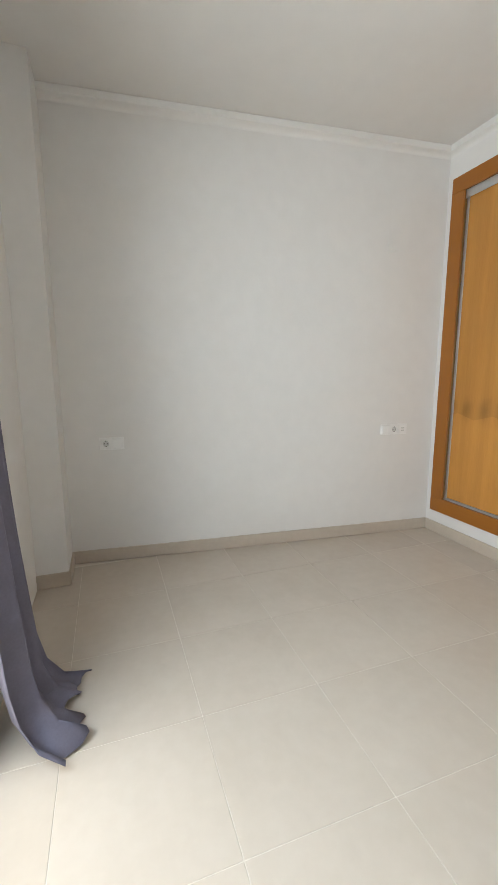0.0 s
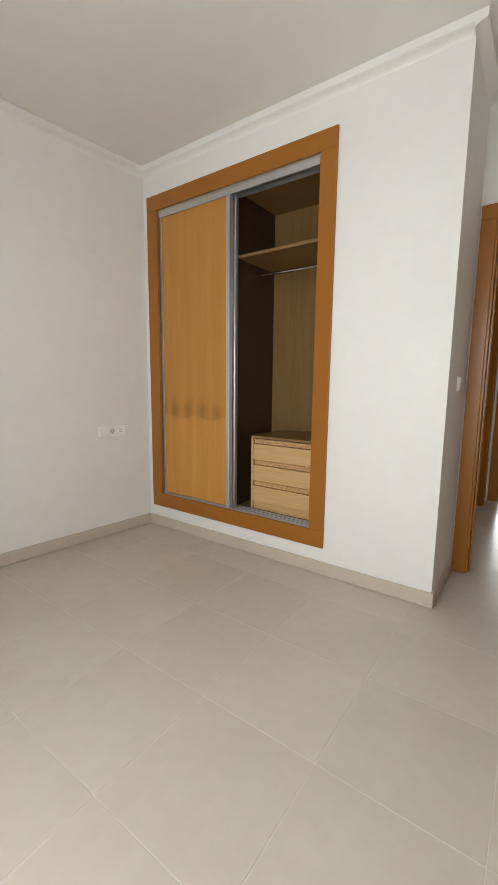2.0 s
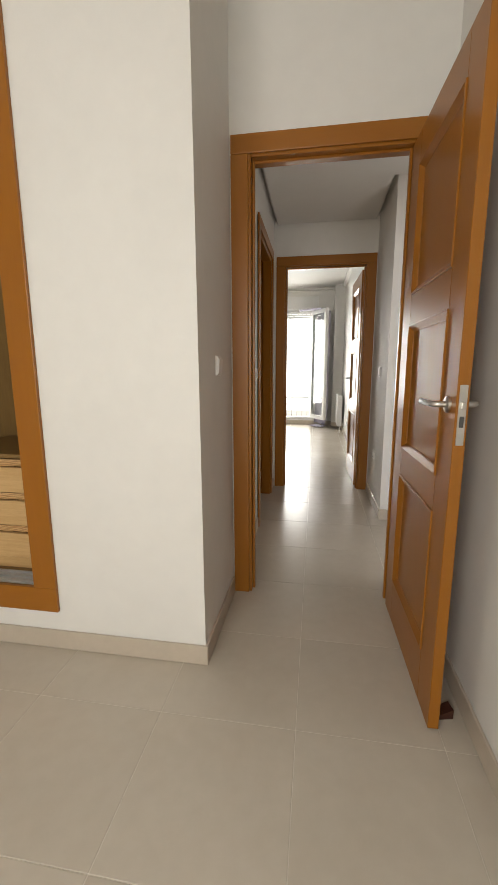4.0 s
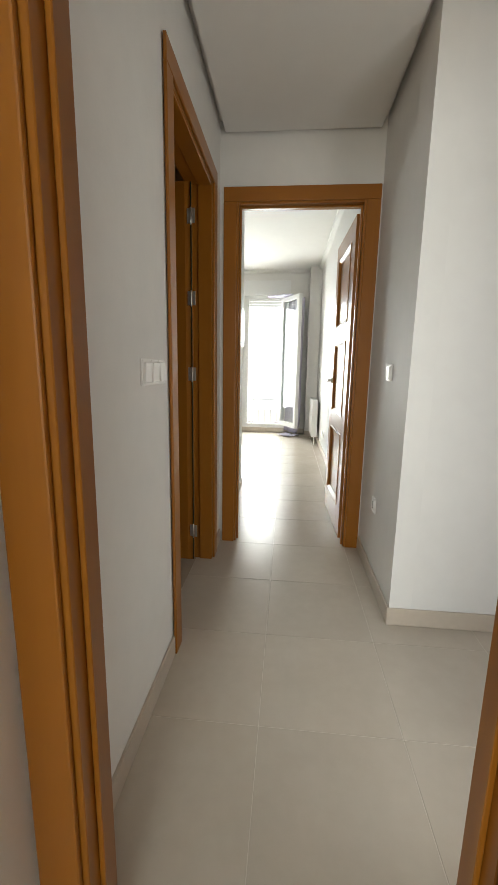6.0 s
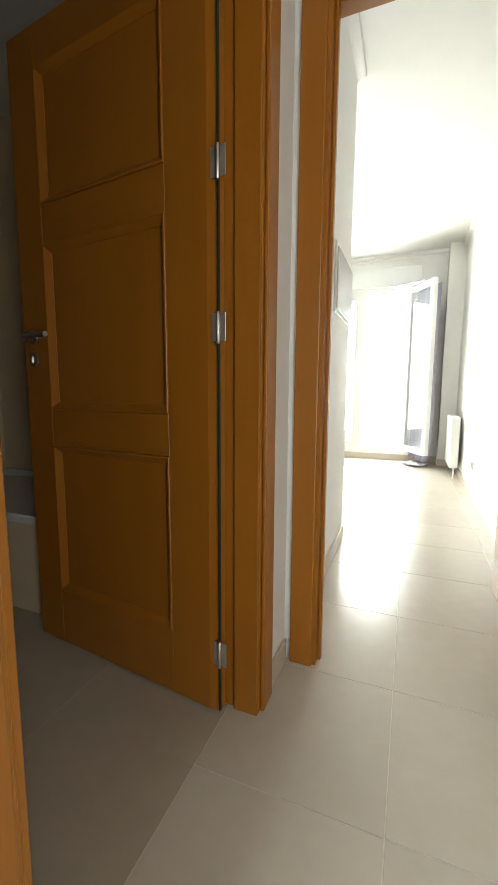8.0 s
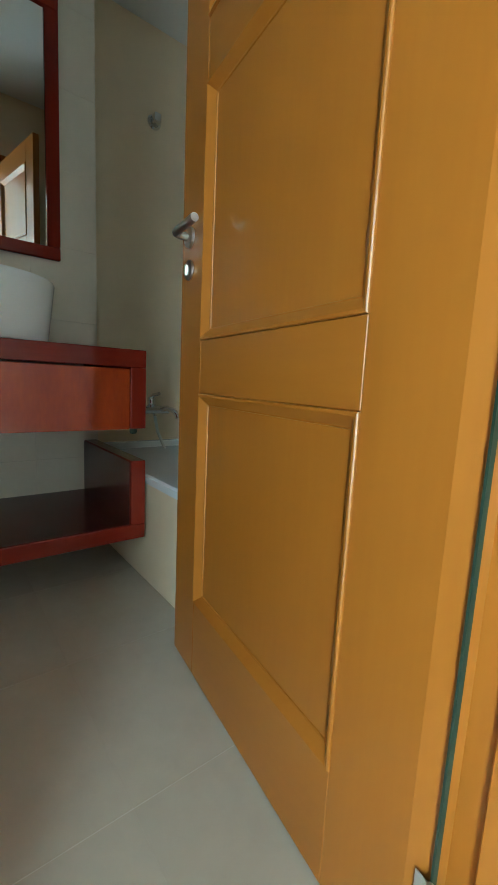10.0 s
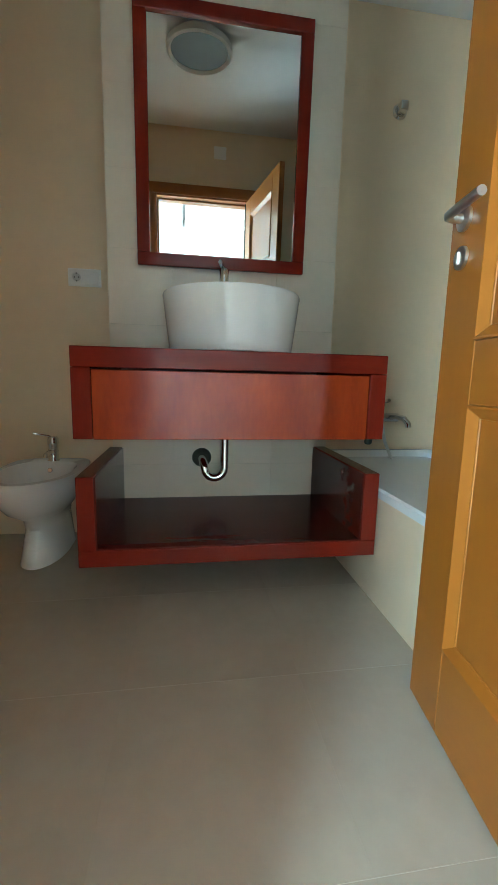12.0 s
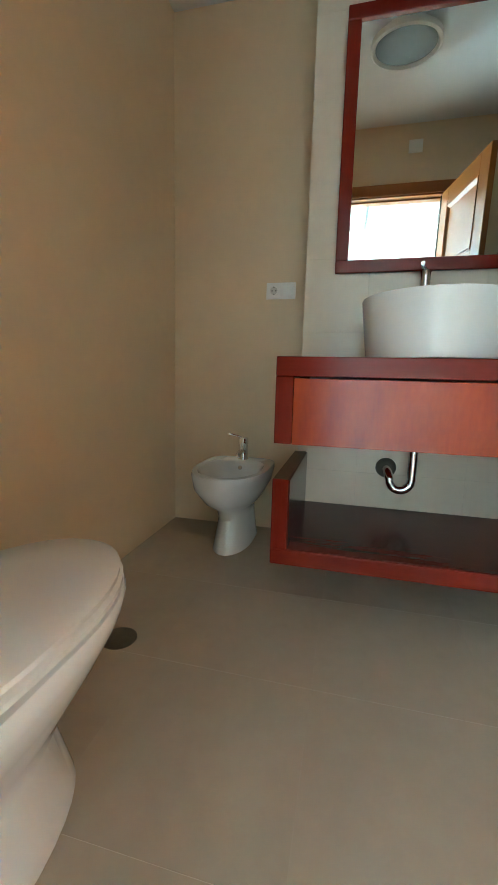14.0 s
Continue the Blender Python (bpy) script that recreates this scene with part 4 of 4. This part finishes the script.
part("ring", lathe([(0.160, -0.02), (0.185, -0.03), (0.185, -0.056), (0.172, -0.064), (0.160, -0.05)], 48), PLASTIC, lamp, "white ring", smooth=True)
part("glass", lathe([(0.161, -0.048), (0.11, -0.058), (0.06, -0.062), (0, -0.063)], 40), LAMP_GLASS, lamp, "grey opal glass", smooth=True)
tagged(part("junction_cover", boxes((-0.1375, 2.015, 2.425, -0.1302, 2.115, 2.515), bevel=0.003), PLASTIC), "square white junction cover above the bathroom door", "cover")


# ---- living room ----
def radiator(m, n):
    e = thing("radiator", m, "white aluminium column radiator under the window side", "radiator")
    for i in range(n):
        y = i * 0.08
        part("column", boxes((-0.095, y + 0.002, 0, -0.004, y + 0.078, 0.58), bevel=0.012, segments=2), PVC, e)
    part("valve", tube([(-0.05, -0.03, 0.54), (-0.05, 0.0, 0.54)], 0.016), PVC, e, smooth=True)
    part("feed_pipe", tube([(-0.05, -0.02, 0.05), (-0.05, -0.02, -0.115)], 0.008), PVC, e, smooth=True)
    return e


radiator(pose(0.925, 6.30, 0.118), 8)
unit = thing("fuse_box", pose(0.0005, 3.66, 1.54), "flat glossy white fuse box set in the wall", "fuse box")
part("surround", boxes((0, -0.27, -0.17, 0.010, 0.27, 0.17), bevel=0.003), PVC, unit)
part("lid", boxes((0.0102, -0.25, -0.15, 0.018, 0.25, 0.15), bevel=0.004), CERAMIC, unit, "glossy hinged lid")
sb = thing("shutter_box", pose(-0.31, 7.398, 2.42), "white roller shutter box above the french window", "shutter box")
part("box_cover", boxes((-0.75, -0.02, 0.0, 0.75, 0.0, 0.24), bevel=0.004), PVC, sb)
for i in range(4):
    part("slat", boxes((-0.67, 0.075, -0.05 - i * 0.045, 0.67, 0.087, -0.008 - i * 0.045), bevel=0.004), PVC, sb)


def cloth(name, m, sx, sy, label):
    bm = bmesh.new()
    n = 14
    vs = [[bm.verts.new((sx * (i / n - 0.5) * (1 + 0.25 * noise.noise((i * 0.4, j * 0.4, 1))), sy * (j / n - 0.5), 0.03 * noise.noise((i * 0.6, j * 0.5, 3)) + 0.035)) for i in range(n + 1)] for j in range(n + 1)]
    for a, b in zip(vs, vs[1:]):
        for i in range(n):
            bm.faces.new((a[i], a[i + 1], b[i + 1], b[i]))
    ob = part(name, bm, LILAC, smooth=True)
    ob.modifiers.new("thickness", "SOLIDIFY").thickness = 0.004
    ob.matrix_world = m
    return tagged(ob, label, "cloth")


def draped_curtain():
    """Thin lilac curtain thrown behind the open window leaf, bunched over its top and trailing under it."""
    bm = bmesh.new()
    nu, nv = 40, 36
    rows = []
    for j in range(nv + 1):
        f = j / nv
        row = []
        for i in range(nu + 1):
            u = i / nu
            x = 0.005 + 0.575 * u + 0.03 * noise.noise((u * 3, f * 2, 0.4)) - 0.10 * max(0, f - 0.93) / 0.07 * u
            y = 0.075 + 0.022 * math.sin(u * 34 + 2 * noise.noise((u * 2, f * 2, 8))) + 0.03 * noise.noise((u * 4, f * 3, 3))
            z = 2.16 - 2.26 * f + 0.02 * noise.noise((u * 6, 1, 2))
            row.append(bm.verts.new((x, y, max(z, 0.02 - 0.14))))
        rows.append(row)
    for a, c in zip(rows, rows[1:]):
        for i in range(nu):
            bm.faces.new((a[i], a[i + 1], c[i + 1], c[i]))
    ob = part("draped_curtain", bm, LILAC, smooth=True)
    ob.modifiers.new("thickness", "SOLIDIFY").thickness = 0.003
    ob.matrix_world = pose(-1.0, 7.46, 0.10) @ pose(1.325, -0.07, 0.06, 0, 0, -62.0)
    return tagged(ob, "lilac-grey curtain draped behind the open window leaf", "curtain")


draped_curtain()
bunch = cloth("curtain_bunch", pose(0.30, 7.22, 2.345, 0, 0, -28), 0.50, 0.20, "bunched lilac cloth over the top of the window leaf")
cloth("curtain_hem", pose(0.47, 7.02, -0.004, 0, 0, -40), 0.30, 0.22, "crumpled lilac cloth lying on the floor under the window leaf")

# balcony and outside
structure("balcony_slab", boxes((-3.6, 7.6, -0.20, 1.05, 8.9, -0.02)), CONCRETE, "pale concrete balcony floor", "balcony")
rail = thing("balcony_railing", pose(-1.3, 8.8, -0.02), "low grey iron balcony railing", "railing")
part("top_rail", boxes((-2.2, -0.02, 0.50, 2.3, 0.02, 0.53)), IRON, rail)
part("bottom_rail", boxes((-2.2, -0.015, 0.0, 2.3, 0.015, 0.025)), IRON, rail)
for i in range(36):
    part("baluster", boxes((-2.2 + i * 0.128, -0.007, 0.025, -2.186 + i * 0.128, 0.007, 0.50)), IRON, rail)
structure("ground", boxes((-800, -800, -6.2, 800, 800, -6.0)), GROUND, "dry pale ground reaching to the horizon", "ground")

glow = bpy.data.materials.new("hazy_bright_sky")
glow.use_nodes = True
gn = glow.node_tree
em = gn.nodes.new("ShaderNodeEmission")
em.inputs["Color"].default_value, em.inputs["Strength"].default_value = (0.93, 0.97, 1.0, 1), 5.0
gn.links.new(em.outputs[0], gn.nodes["Material Output"].inputs["Surface"])
structure("backdrop", boxes((-60, 70, -8, 60, 70.2, 45)), glow, "bright hazy sky in the distance", "backdrop")

# ---- floor and its tiles ----
floor = structure("floor", boxes((-3.6, -2.95, -0.20, 3.2, 7.6, -0.0014)), GROUT, "beige porcelain tile floor with pale joints", "floor")
structure("floor_bathroom", boxes((-2.19, 0.73, -0.02, -0.135, 3.22, -0.0006)), BATH_FLOOR_GROUT, "beige tile bed of the bathroom floor", "floor")
S, GX, GY = 0.4725, -0.0945, -0.252
tile_mesh = None
bath_mesh = None
for i in range(-8, 7):
    for j in range(-6, 17):
        x, y = GX + i * S, GY + j * S
        cx, cy = x + S / 2, y + S / 2
        bedroom = -2.6 < cx < 1.1 and -3.1 < cy < 0.75
        hall = -0.2 < cx < 3.2 and 0.5 < cy < 2.8
        bath = -2.4 < cx < 0 and 0.6 < cy < 3.3
        living = -3.6 < cx < 1.1 and 2.6 < cy < 7.6 and not (cx < -0.2 and cy < 3.8)
        if not (bedroom or hall or bath or living):
            continue
        if bath and not hall:
            if bath_mesh is None:
                t = part("floor_tile", boxes((0.0008, 0.0001, -0.009, S - 0.0008, S - 0.0001, 0.0), bevel=0.0001, segments=1), BATH_FLOOR, floor)
                bath_mesh = t.data
            else:
                t = new("floor_tile", bath_mesh)
                t.parent = floor
            t.matrix_basis = Matrix.Translation((x, y, 0))
            continue
        if tile_mesh is None:
            bm = bmesh.new()
            add_box(bm, 0.0015, 0.0015, -0.009, S - 0.0015, S - 0.0015, 0.0)
            bmesh.ops.bevel(bm, geom=[e for e in bm.edges if all(v.co.z > -0.001 for v in e.verts)], offset=0.0007, segments=1, affect="EDGES")
            t = part("floor_tile", bm, TILE, floor)
            tile_mesh = t.data
        else:
            t = new("floor_tile", tile_mesh)
            t.parent = floor
        t.matrix_basis = Matrix.Translation((x, y, 0))

# tiles of the pier behind the washbasin
pier = bpy.data.objects["wall_bathroom_pier"]
th = 0.3117
ys = [1.47, 1.742, 2.202, 2.475]
pm = {}
for k in range(9):
    z0, z1 = max(0.002, 0.1053 + (k - 1) * th), min(2.624, 0.1053 + k * th)
    for y0, y1 in zip(ys, ys[1:]):
        key = (round(y1 - y0, 3), round(z1 - z0, 3))
        if key not in pm:
            t = part("wall_tile", boxes((0, 0.0003, 0.0003, 0.0095, y1 - y0 - 0.0003, z1 - z0 - 0.0003), bevel=0.0002, segments=1), BATH_TILE, pier)
            pm[key] = t.data
        else:
            t = new("wall_tile", pm[key])
            t.parent = pier
        t.matrix_basis = Matrix.Translation((-1.9355, y0, z0))
